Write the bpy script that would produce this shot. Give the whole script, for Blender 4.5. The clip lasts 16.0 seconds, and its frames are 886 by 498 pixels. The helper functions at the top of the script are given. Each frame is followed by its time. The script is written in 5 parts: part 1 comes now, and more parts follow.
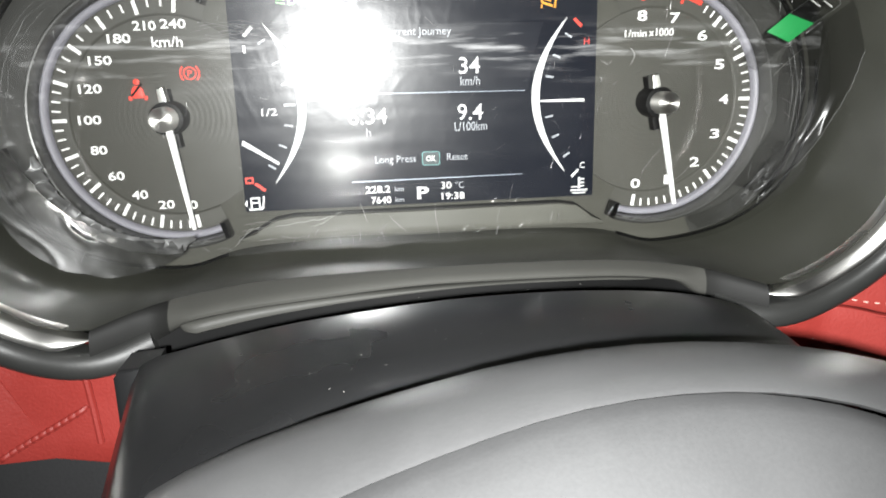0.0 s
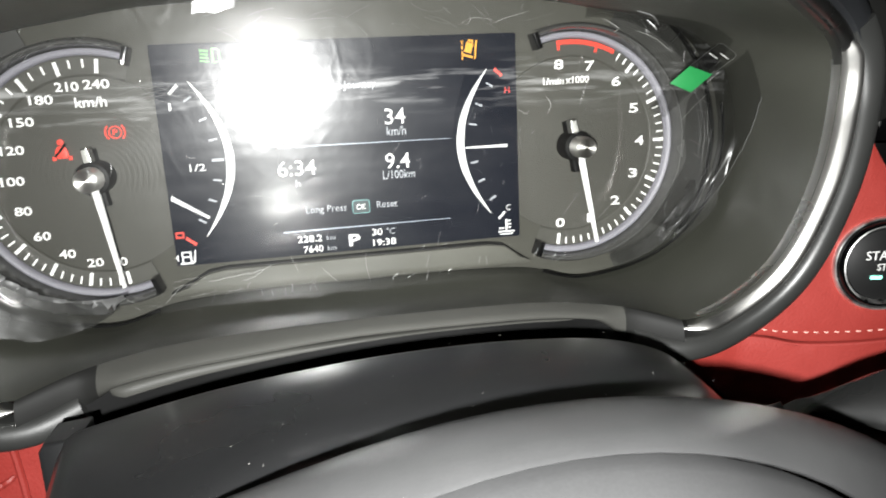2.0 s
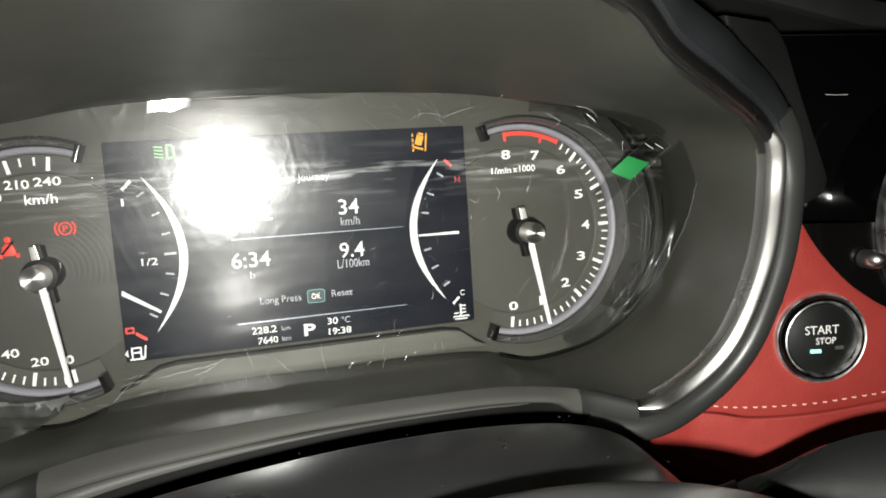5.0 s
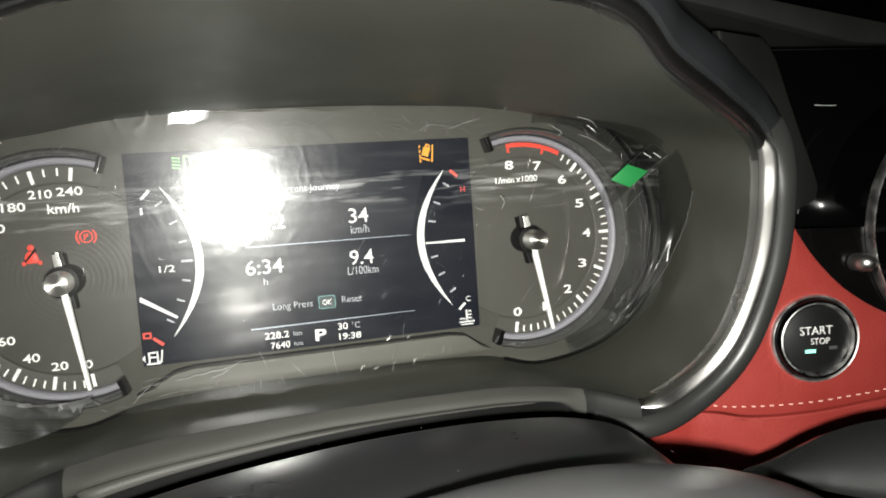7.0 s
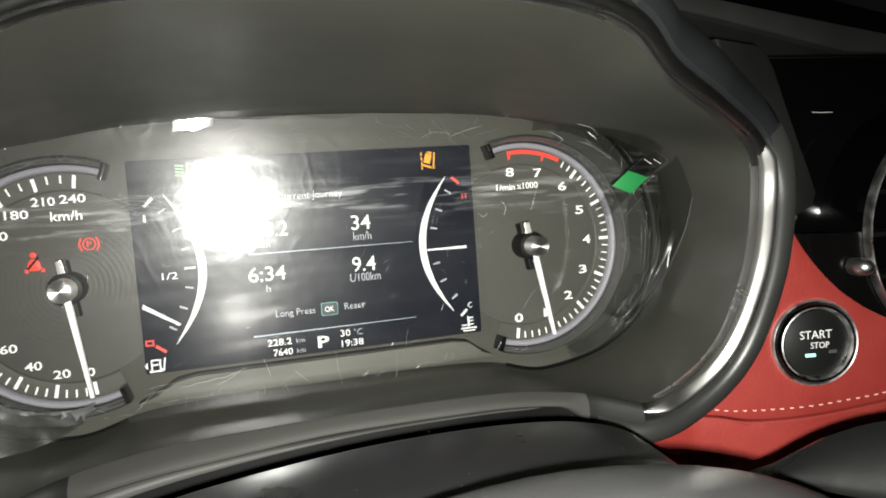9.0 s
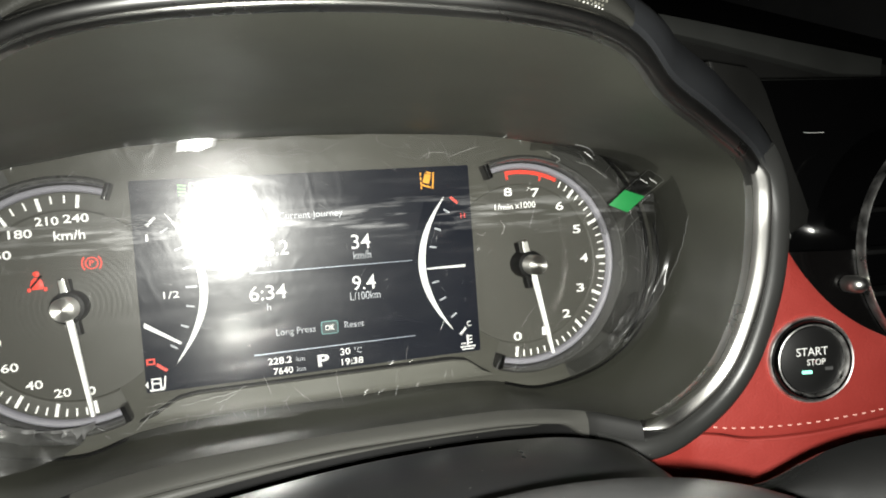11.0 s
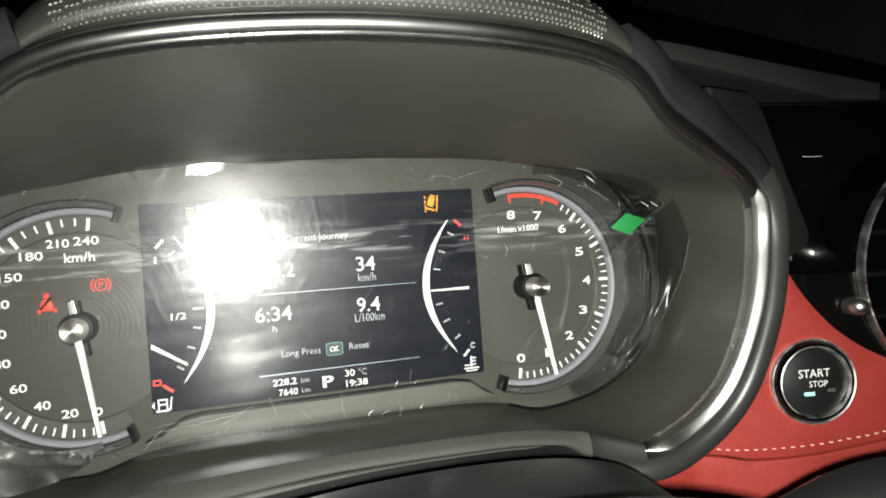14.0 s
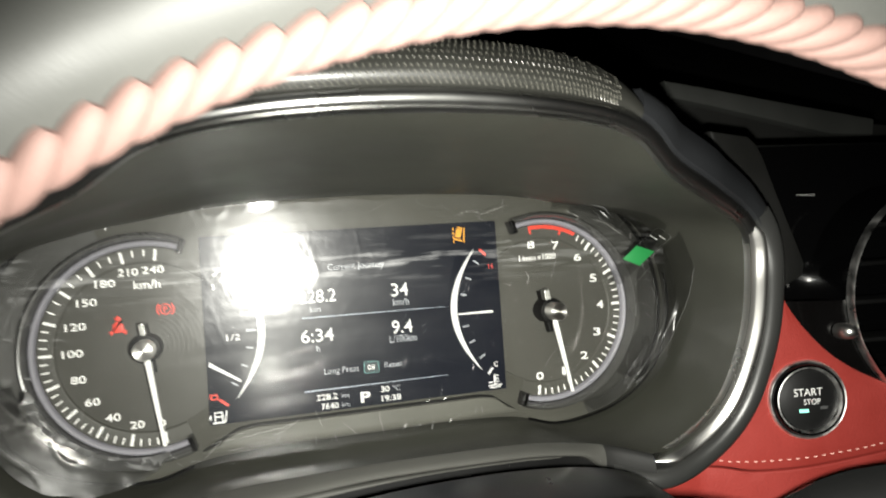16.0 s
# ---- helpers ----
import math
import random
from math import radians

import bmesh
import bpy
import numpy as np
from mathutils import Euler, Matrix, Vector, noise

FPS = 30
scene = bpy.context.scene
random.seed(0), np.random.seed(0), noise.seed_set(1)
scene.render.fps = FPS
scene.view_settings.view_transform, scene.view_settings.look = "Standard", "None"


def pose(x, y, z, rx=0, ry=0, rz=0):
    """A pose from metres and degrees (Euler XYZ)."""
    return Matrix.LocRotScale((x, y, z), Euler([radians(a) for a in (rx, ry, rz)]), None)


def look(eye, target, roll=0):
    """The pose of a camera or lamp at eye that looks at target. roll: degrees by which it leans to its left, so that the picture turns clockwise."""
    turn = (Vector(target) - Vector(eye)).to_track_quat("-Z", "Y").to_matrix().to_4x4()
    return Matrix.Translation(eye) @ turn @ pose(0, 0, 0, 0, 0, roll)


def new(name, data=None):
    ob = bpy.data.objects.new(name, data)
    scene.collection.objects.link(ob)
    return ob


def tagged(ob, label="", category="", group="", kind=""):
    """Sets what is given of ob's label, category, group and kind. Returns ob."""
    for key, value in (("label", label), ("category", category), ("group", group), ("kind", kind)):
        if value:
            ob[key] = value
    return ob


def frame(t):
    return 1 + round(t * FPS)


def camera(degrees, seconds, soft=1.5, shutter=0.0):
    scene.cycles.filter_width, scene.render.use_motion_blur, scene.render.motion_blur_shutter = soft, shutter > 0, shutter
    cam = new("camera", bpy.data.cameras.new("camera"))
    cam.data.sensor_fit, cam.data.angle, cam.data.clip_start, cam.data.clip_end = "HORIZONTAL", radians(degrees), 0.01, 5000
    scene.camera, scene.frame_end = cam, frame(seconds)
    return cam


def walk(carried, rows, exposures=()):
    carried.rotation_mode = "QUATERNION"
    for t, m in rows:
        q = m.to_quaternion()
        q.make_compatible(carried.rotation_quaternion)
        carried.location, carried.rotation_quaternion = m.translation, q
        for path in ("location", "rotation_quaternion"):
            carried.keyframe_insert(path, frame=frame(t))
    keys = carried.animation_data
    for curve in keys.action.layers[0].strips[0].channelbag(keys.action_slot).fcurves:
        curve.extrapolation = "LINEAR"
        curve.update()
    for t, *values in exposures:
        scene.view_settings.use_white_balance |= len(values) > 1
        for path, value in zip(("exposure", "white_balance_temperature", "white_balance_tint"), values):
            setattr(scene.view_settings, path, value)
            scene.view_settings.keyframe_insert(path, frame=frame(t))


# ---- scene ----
cam = camera(65.7, 16.0, soft=1.8, shutter=0.5)
PATH = [
    (0, (-0.02918, -0.29626, 0.00873), (0.2101, 1.6277, -0.4821), -1.57),
    (0.5, (-0.02771, -0.30098, 0.01045), (0.2421, 1.6268, -0.4488), -1.85),
    (1, (-0.02228, -0.31072, 0.01102), (0.2918, 1.6124, -0.4396), -2.14),
    (1.5, (-0.02258, -0.30685, 0.01345), (0.3261, 1.6124, -0.4280), -2.49),
    (2, (-0.01981, -0.30236, 0.02199), (0.3553, 1.6105, -0.4257), -2.81),
    (2.5, (-0.01862, -0.30353, 0.02861), (0.4175, 1.6155, -0.3280), -3.20),
    (3, (-0.01569, -0.30385, 0.03348), (0.4397, 1.6189, -0.2755), -3.43),
    (3.5, (-0.02040, -0.30362, 0.03124), (0.4630, 1.6187, -0.2356), -3.50),
    (6, (-0.01948, -0.31333, 0.02291), (0.5070, 1.6055, -0.1793), -3.73),
    (6.5, (-0.02309, -0.31748, 0.02230), (0.5089, 1.6026, -0.1518), -3.84),
    (7, (-0.02812, -0.31522, 0.02100), (0.5106, 1.6035, -0.1475), -3.93),
    (7.5, (-0.03284, -0.30899, 0.01835), (0.5133, 1.6080, -0.1453), -3.92),
    (8, (-0.03187, -0.31399, 0.02038), (0.5195, 1.6017, -0.1408), -3.93),
    (8.5, (-0.03208, -0.32154, 0.02138), (0.5258, 1.5929, -0.1324), -4.01),
    (9, (-0.03316, -0.31535, 0.01985), (0.5306, 1.5983, -0.1214), -4.08),
    (11.5, (-0.03733, -0.31840, 0.01793), (0.5454, 1.5938, -0.0441), -4.22),
    (12, (-0.04000, -0.31662, 0.01784), (0.5465, 1.5948, -0.0317), -4.31),
    (12.5, (-0.04009, -0.31769, 0.01796), (0.5467, 1.5939, -0.0191), -4.30),
    (13, (-0.03804, -0.31818, 0.01726), (0.5478, 1.5939, -0.0091), -4.31),
    (13.5, (-0.03782, -0.32119, 0.01810), (0.5437, 1.5923, 0.0012), -4.25),
    (14, (-0.03650, -0.32199, 0.01819), (0.5363, 1.5942, 0.0090), -4.16),
    (14.5, (-0.03471, -0.32391, 0.01738), (0.5309, 1.5944, 0.0156), -4.10),
    (15, (-0.03649, -0.32384, 0.01649), (0.5213, 1.5968, 0.0171), -4.04),
    (15.5, (-0.03745, -0.32823, 0.01522), (0.5166, 1.5935, 0.0245), -4.02),
    (16, (-0.05557, -0.35099, 0.02745), (0.5008, 1.5699, 0.0530), -3.94),
]
# the cluster's own frame: x right, y ahead, z up along its face; the face leans back in the car
BASE = pose(0, 0, 0.95, -18, 0, 0)
walk(cam, [(t, BASE @ look(eye, target, roll)) for t, eye, target, roll in PATH],
     exposures=[(0, 0.25, 6200, 10), (1.5, 0.25, 6200, 10), (2.5, 0.05, 6350, 10), (3.5, -0.16, 6500, 9), (6, -0.2, 6500, 8), (9, -0.16, 6500, 8), (12.5, -0.05, 6500, 7), (15.5, -0.05, 6550, 7), (16, -0.15, 6600, 7)])

# ---------------------------------------------------------------- light
world = bpy.data.worlds.new("night")
scene.world = world
world.use_nodes = True
world.node_tree.nodes["Background"].inputs[0].default_value = (0.55, 0.62, 0.75, 1)
world.node_tree.nodes["Background"].inputs[1].default_value = 0.004

# the filming phone's own torch, beside its lens: the only lamp in the dark car
torch = bpy.data.lights.new("phone_torch", "AREA")
torch.shape, torch.size, torch.energy, torch.color = "DISK", 0.007, 1.68, (1.0, 0.985, 0.93)
torch.spread = radians(128)
new("phone_torch", torch).matrix_world = BASE @ look((-0.037, -0.330, 0.0125), (0.070, 0.0, -0.042))

# ---------------------------------------------------------------- materials
def mat(name, colour, rough, metal=0.0, vary=0.15, big=18.0, fine=1500.0, bump=0.0, depth=0.0003, spec=0.5, coat=0.0, rough_vary=0.1, emit=None, power=0.0, piece=0.0):
    m = bpy.data.materials.new(name)
    m.use_nodes = True
    n, l = m.node_tree.nodes, m.node_tree.links
    b = n["Principled BSDF"]
    b.inputs["Base Color"].default_value = (*colour, 1)
    b.inputs["Roughness"].default_value = rough
    b.inputs["Metallic"].default_value = metal
    b.inputs["Specular IOR Level"].default_value = spec
    b.inputs["Coat Weight"].default_value = coat
    b.inputs["Coat Roughness"].default_value = 0.06
    tc = n.new("ShaderNodeTexCoord")
    def tex(scale, detail):
        t = n.new("ShaderNodeTexNoise")
        t.inputs["Scale"].default_value, t.inputs["Detail"].default_value = scale, detail
        l.new(tc.outputs["Object"], t.inputs["Vector"])
        return t.outputs["Fac"]
    coarse, grain = tex(big, 4), tex(fine, 2)
    def mathn(op, a, c):
        k = n.new("ShaderNodeMath")
        k.operation = op
        for i, v in enumerate((a, c)):
            if isinstance(v, float):
                k.inputs[i].default_value = v
            else:
                l.new(v, k.inputs[i])
        return k.outputs[0]
    if vary:
        mixed = mathn("ADD", mathn("MULTIPLY", coarse, 0.7), mathn("MULTIPLY", grain, 0.3))
        if piece:
            info = n.new("ShaderNodeObjectInfo")
            mixed = mathn("ADD", mixed, mathn("MULTIPLY", info.outputs["Random"], piece))
        ramp = n.new("ShaderNodeMapRange")
        ramp.inputs["From Min"].default_value, ramp.inputs["From Max"].default_value = 0.3, 0.7
        ramp.inputs["To Min"].default_value, ramp.inputs["To Max"].default_value = 1 - vary, 1 + vary
        l.new(mixed, ramp.inputs["Value"])
        mul = n.new("ShaderNodeVectorMath")
        mul.operation = "SCALE"
        mul.inputs[0].default_value = colour
        l.new(ramp.outputs[0], mul.inputs["Scale"])
        l.new(mul.outputs[0], b.inputs["Base Color"])
    if rough_vary:
        r = n.new("ShaderNodeMapRange")
        r.inputs["From Min"].default_value, r.inputs["From Max"].default_value = 0.3, 0.7
        r.inputs["To Min"].default_value, r.inputs["To Max"].default_value = max(0.02, rough - rough_vary), min(1.0, rough + rough_vary)
        l.new(coarse, r.inputs["Value"])
        l.new(r.outputs[0], b.inputs["Roughness"])
    if bump:
        k = n.new("ShaderNodeBump")
        k.inputs["Strength"].default_value, k.inputs["Distance"].default_value = bump, depth
        l.new(grain, k.inputs["Height"])
        l.new(k.outputs[0], b.inputs["Normal"])
    if emit:
        b.inputs["Emission Color"].default_value = (*emit, 1)
        b.inputs["Emission Strength"].default_value = power
    return m


def glow(name, colour, power):
    return mat(name, tuple(0.4 * c + 0.02 for c in colour), 0.5, vary=0.0, rough_vary=0.0, emit=colour, power=power)


LEDGESKIN = mat("grained_ledge_plastic", (0.044, 0.0436, 0.0392), 0.55, vary=0.12, fine=2600.0, bump=0.35, depth=0.0002, spec=0.35)
SHROUD = mat("grained_grey_plastic", (0.0355, 0.0362, 0.0290), 0.46, vary=0.12, fine=2600.0, bump=0.35, depth=0.0002, spec=0.35)
FACE = mat("satin_grey_dial_plastic", (0.074, 0.073, 0.062), 0.55, vary=0.10, fine=2200.0, bump=0.1, spec=0.3)
LIP = mat("pale_grey_lip_plastic", (0.105, 0.104, 0.090), 0.5, vary=0.10, fine=2200.0, bump=0.1, spec=0.3)
DARKFACE = mat("dark_dial_step", (0.030, 0.030, 0.027), 0.5, vary=0.1)
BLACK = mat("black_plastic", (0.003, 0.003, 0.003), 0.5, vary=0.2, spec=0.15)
PIANO = mat("piano_black", (0.0015, 0.0015, 0.0016), 0.07, vary=0.1, coat=0.0, rough_vary=0.03)
STALK = mat("stalk_plastic", (0.0064, 0.0065, 0.0064), 0.30, vary=0.2, fine=2400.0, bump=0.2, depth=0.00015, rough_vary=0.08)
# shade on the turned ledge ends, put into a darker base colour
HORNSHADE = mat("ledge_end_shade", (0.0085, 0.0085, 0.0080), 0.6, vary=0.15, fine=2400.0, bump=0.2, depth=0.00015, spec=0.2)
COLUMN = mat("column_plastic", (0.0095, 0.0096, 0.0100), 0.29, vary=0.15, fine=2400.0, bump=0.10, depth=0.0001, rough_vary=0.03)
PAD = mat("soft_dark_vinyl", (0.0155, 0.0164, 0.0180), 0.38, vary=0.12, fine=1900.0, bump=0.15, depth=0.00025)
ROLLSKIN = mat("dark_rim_vinyl", (0.0235, 0.0238, 0.0228), 0.38, vary=0.12, fine=1900.0, bump=0.15, depth=0.00025)
LEATHER = mat("perforated_black_leather", (0.019, 0.019, 0.0165), 0.38, vary=0.15, fine=1500.0, bump=0.2, depth=0.0003, spec=0.6)
HUBSKIN = mat("grey_airbag_vinyl", (0.047, 0.047, 0.0475), 0.46, vary=0.12, big=30.0, fine=1300.0, bump=0.05, depth=0.0003, spec=0.4)
AIRBAG = mat("grained_airbag_vinyl", (0.037, 0.037, 0.0375), 0.68, vary=0.14, big=30.0, fine=1300.0, bump=0.08, depth=0.0003, spec=0.2)
RIMSKIN = mat("grey_rim_leather", (0.052, 0.053, 0.049), 0.50, vary=0.12, fine=1500.0, bump=0.12, depth=0.0002)
RED = mat("red_leather", (0.250, 0.027, 0.021), 0.5, vary=0.14, big=26.0, fine=1000.0, bump=0.5, depth=0.0003)
THREAD = mat("pink_thread", (0.72, 0.40, 0.34), 0.7, vary=0.2, fine=4000.0, bump=0.4)
REDTHREAD = mat("red_thread", (0.165, 0.100, 0.086), 0.7, vary=0.2, fine=4000.0, bump=0.4)
CHROME = mat("satin_chrome", (0.76, 0.75, 0.72), 0.29, metal=1.0, vary=0.06, rough_vary=0.05)
BRIGHT = mat("bright_chrome", (0.80, 0.79, 0.77), 0.36, metal=1.0, vary=0.10, big=120.0, rough_vary=0.16)
SMOKED = mat("smoked_chrome", (0.36, 0.36, 0.35), 0.28, metal=1.0, vary=0.08, rough_vary=0.05)
RING = mat("lit_grey_ring", (0.27, 0.265, 0.30), 0.5, vary=0.06, emit=(0.8, 0.78, 1.0), power=0.03)
RINGWALL = mat("smoked_ring_plastic", (0.070, 0.070, 0.068), 0.24, vary=0.1, spec=0.8)
SCREEN = mat("lcd_screen", (0.006, 0.007, 0.010), 0.42, vary=0.0, rough_vary=0.0, spec=0.12, emit=(0.36, 0.50, 1.0), power=0.015)
SCREEN_TOP = mat("lcd_screen_upper", (0.007, 0.008, 0.011), 0.42, vary=0.0, rough_vary=0.0, spec=0.12, emit=(0.36, 0.50, 1.0), power=0.017)
WHITE = glow("lit_white", (1.0, 0.99, 0.97), 0.95)
DIALWHITE = mat("white_print", (0.82, 0.82, 0.80), 0.5, vary=0.05, emit=(1, 0.98, 0.93), power=0.45)
BUTTONPRINT = mat("white_button_print", (0.72, 0.72, 0.70), 0.5, vary=0.05)
TAILWHITE = mat("grey_print", (0.42, 0.42, 0.40), 0.4, vary=0.05)
DIM = glow("lit_grey", (0.8, 0.84, 0.92), 0.30)
LINE = glow("lit_pale_blue", (0.75, 0.85, 1.0), 0.45)
TEAL = glow("lit_teal", (0.20, 0.60, 0.58), 0.40)
TEALBG = glow("lit_dark_teal", (0.010, 0.045, 0.052), 0.4)
REDLIT = glow("lit_red", (1.0, 0.06, 0.03), 0.9)
REDDIM = glow("lit_red_dim", (1.0, 0.05, 0.04), 0.55)
AMBER = glow("lit_amber", (1.0, 0.42, 0.01), 1.0)
GREENLIT = glow("lit_green", (0.22, 1.0, 0.16), 0.35)
LED = glow("lit_mint_led", (0.35, 1.0, 0.78), 1.6)
GREEN = mat("green_tape", (0.010, 0.150, 0.036), 0.45, vary=0.08)
CARPET = mat("dark_cabin_lining", (0.02, 0.02, 0.021), 0.9, vary=0.3, fine=700.0, bump=0.4)
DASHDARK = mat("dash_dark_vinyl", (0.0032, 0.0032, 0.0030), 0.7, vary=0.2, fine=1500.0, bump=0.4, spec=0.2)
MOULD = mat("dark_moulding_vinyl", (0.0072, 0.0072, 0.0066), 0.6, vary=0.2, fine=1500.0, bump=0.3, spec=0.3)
DASH = mat("dash_top_vinyl", (0.022, 0.023, 0.021), 0.6, vary=0.15, fine=1500.0, bump=0.4)
GLASSDARK = mat("night_glass", (0.004, 0.005, 0.006), 0.05, vary=0.0, rough_vary=0.0)


def clear(name, gloss, rough, streaks=0.0, haze=0.0, tint=0.97):
    """Clear plastic: see-through, with a share of gloss, fine scratches and combed streaks."""
    m = bpy.data.materials.new(name)
    m.use_nodes = True
    n, l = m.node_tree.nodes, m.node_tree.links
    n.remove(n["Principled BSDF"])
    out = n["Material Output"]
    see = n.new("ShaderNodeBsdfTransparent")
    see.inputs[0].default_value = (tint, tint, tint * 0.995, 1)
    uv = n.new("ShaderNodeTexCoord")

    def tex(scale, sx, sz, detail=3.0):
        mp = n.new("ShaderNodeMapping")
        mp.inputs["Scale"].default_value = (sx, sz, 1)
        l.new(uv.outputs["UV"], mp.inputs[0])
        t = n.new("ShaderNodeTexNoise")
        t.inputs["Scale"].default_value, t.inputs["Detail"].default_value = scale, detail
        l.new(mp.outputs[0], t.inputs["Vector"])
        return t.outputs["Fac"]

    def rng(v, a, b, c, d):
        r = n.new("ShaderNodeMapRange")
        for k, x in zip(("From Min", "From Max", "To Min", "To Max"), (a, b, c, d)):
            r.inputs[k].default_value = x
        l.new(v, r.inputs["Value"])
        return r.outputs[0]
    bump = n.new("ShaderNodeBump")
    bump.inputs["Strength"].default_value, bump.inputs["Distance"].default_value = 0.12, 0.0003
    l.new(tex(1.0, 190, 150), bump.inputs["Height"])
    shader = see.outputs[0]

    def layer(shader, fac, rough, aniso=0.0, bumped=True):
        g = n.new("ShaderNodeBsdfAnisotropic")
        g.inputs["Roughness"].default_value = rough
        g.inputs["Anisotropy"].default_value = aniso
        g.inputs["Rotation"].default_value = 0.25 if aniso else 0.0
        if aniso:
            t = n.new("ShaderNodeTangent")
            t.direction_type = "UV_MAP"
            l.new(t.outputs[0], g.inputs["Tangent"])
        if bumped:
            l.new(bump.outputs[0], g.inputs["Normal"])
        mix = n.new("ShaderNodeMixShader")
        if isinstance(fac, float):
            mix.inputs[0].default_value = fac
        else:
            l.new(fac, mix.inputs[0])
        l.new(shader, mix.inputs[1])
        l.new(g.outputs[0], mix.inputs[2])
        return mix.outputs[0]
    shader = layer(shader, gloss, rough)
    if haze:
        shader = layer(shader, rng(tex(1.0, 25, 60), 0.3, 0.7, 0.3 * haze, 1.7 * haze), 0.42)
    if streaks:
        shader = layer(shader, rng(tex(1.0, 34, 300, 4.0), 0.50, 0.75, 0.0, streaks), 0.30, 0.8, False)
    l.new(shader, out.inputs[0])
    return m


LENS = clear("clear_lens", 0.04, 0.05)
FILM = clear("protective_film", 0.058, 0.172, streaks=0.018, haze=0.008)
PANE = clear("inner_pane", 0.0026, 0.19)
FLAP = clear("loose_film", 0.0045, 0.17, haze=0.004, tint=0.74)
CREASE = clear("film_crease", 0.30, 0.32)
EDGE = clear("film_cut_edge", 0.11, 0.34)
# pale colour stands in for the glints on the film's creases
PALEGLINT = mat("painted_crease_glint", (0.30, 0.30, 0.285), 0.35, vary=0.3, fine=2500.0)

# ---------------------------------------------------------------- building helpers
AT = {}


def thing(name, at, label, category, group="", kind=""):
    """A thing's Empty at a place of the cluster's frame; its parts are given in that frame too."""
    ob = tagged(new(name), label, category, group, kind)
    ob.matrix_world = BASE @ Matrix.Translation(at)
    AT[ob] = Vector(at)
    return ob


def part(name, bm, material, parent, label="", kind="", smooth=38):
    at = AT[parent]
    bm.transform(Matrix.Translation(-at))
    bmesh.ops.recalc_face_normals(bm, faces=bm.faces)
    me = bpy.data.meshes.new(name)
    bm.to_mesh(me)
    bm.free()
    me.materials.append(material)
    if smooth:
        me.shade_smooth()
        me.set_sharp_from_angle(angle=radians(smooth))
    ob = tagged(new(name, me), label, kind=kind)
    ob.parent = parent
    AT[ob] = at
    return ob


def spline(pts, n=8, closed=False):
    """Points of a smooth curve through a few fitted ones."""
    pts = [Vector(p) for p in pts]
    out, k = [], len(pts)
    for i in range(k if closed else k - 1):
        p0, p1, p2, p3 = (pts[(i + j) % k] if closed else pts[min(max(i + j, 0), k - 1)] for j in (-1, 0, 1, 2))
        for s in range(n):
            t = s / n
            out.append(0.5 * (2 * p1 + (p2 - p0) * t + (2 * p0 - 5 * p1 + 4 * p2 - p3) * t * t + (3 * p1 - p0 - 3 * p2 + p3) * t ** 3))
    return out if closed else out + [pts[-1]]


def sheet(rows, closed=False, ring=False):
    """A surface through rows of points. closed: each row is a loop; ring: the last row joins the first."""
    bm = bmesh.new()
    vs = [[bm.verts.new(p) for p in r] for r in rows]
    m = len(vs[0])
    for i in range(len(vs) if ring else len(vs) - 1):
        a, b = vs[i], vs[(i + 1) % len(vs)]
        for j in range(m if closed else m - 1):
            bm.faces.new((a[j], a[(j + 1) % m], b[(j + 1) % m], b[j]))
    return bm


def cap(bm, loop):
    bm.verts.ensure_lookup_table()
    bm.faces.new([bm.verts[i] for i in loop])
    return bm


def inset2(pts, d):
    """A closed outline in x, z moved inwards by d."""
    out, k = [], len(pts)
    area = sum(pts[i][0] * pts[(i + 1) % k][1] - pts[(i + 1) % k][0] * pts[i][1] for i in range(k))
    s = 1 if area > 0 else -1
    for i in range(k):
        a, b = pts[i - 1], pts[(i + 1) % k]
        t = Vector((b[0] - a[0], b[1] - a[1]))
        t = t.normalized() if t.length else Vector((1, 0))
        out.append((pts[i][0] - s * t.y * d, pts[i][1] + s * t.x * d))
    return out


def slab(outline, y0, y1, bevel=0.0005, warp=None):
    """A plate with a rounded front edge: outline in x, z; front at y0, back at y1. warp(x, z) moves the front in y."""
    w = warp or (lambda x, z: 0.0)
    loops = [(inset2(outline, bevel), y0), (inset2(outline, bevel * 0.3), y0 + bevel * 0.3), (outline, y0 + bevel), (outline, y1)]
    bm = sheet([[(x, y + w(x, z), z) for x, z in o] for o, y in loops], closed=True)
    k = len(outline)
    cap(bm, range(k))
    cap(bm, range(3 * k, 4 * k))
    return bm


def box2(x, z, w, h, turn=0.0, r=0.0):
    """A rectangle's outline, turned by degrees (clockwise), with cut corners of r."""
    c, s = math.cos(radians(turn)), math.sin(radians(turn))
    if r:
        q = [(w / 2, h / 2 - r), (w / 2 - 0.3 * r, h / 2 - 0.3 * r), (w / 2 - r, h / 2)]
        base = q + [(-a, b) for a, b in reversed(q)] + [(-a, -b) for a, b in q] + [(a, -b) for a, b in reversed(q)]
    else:
        base = [(w / 2, h / 2), (-w / 2, h / 2), (-w / 2, -h / 2), (w / 2, -h / 2)]
    return [(x + a * c + b * s, z - a * s + b * c) for a, b in base]


def lathe(cx, cz, profile, a0=0.0, a1=360.0, n=64):
    """Turns a profile of (radius, y) about the axis through (cx, cz); angles clockwise from the top."""
    full = abs(a1 - a0) >= 360
    angles = [radians(a0 + (a1 - a0) * i / n) for i in range(n if full else n + 1)]
    return sheet([[(cx + r * math.sin(a), y, cz + r * math.cos(a)) for r, y in profile] for a in angles], ring=full)


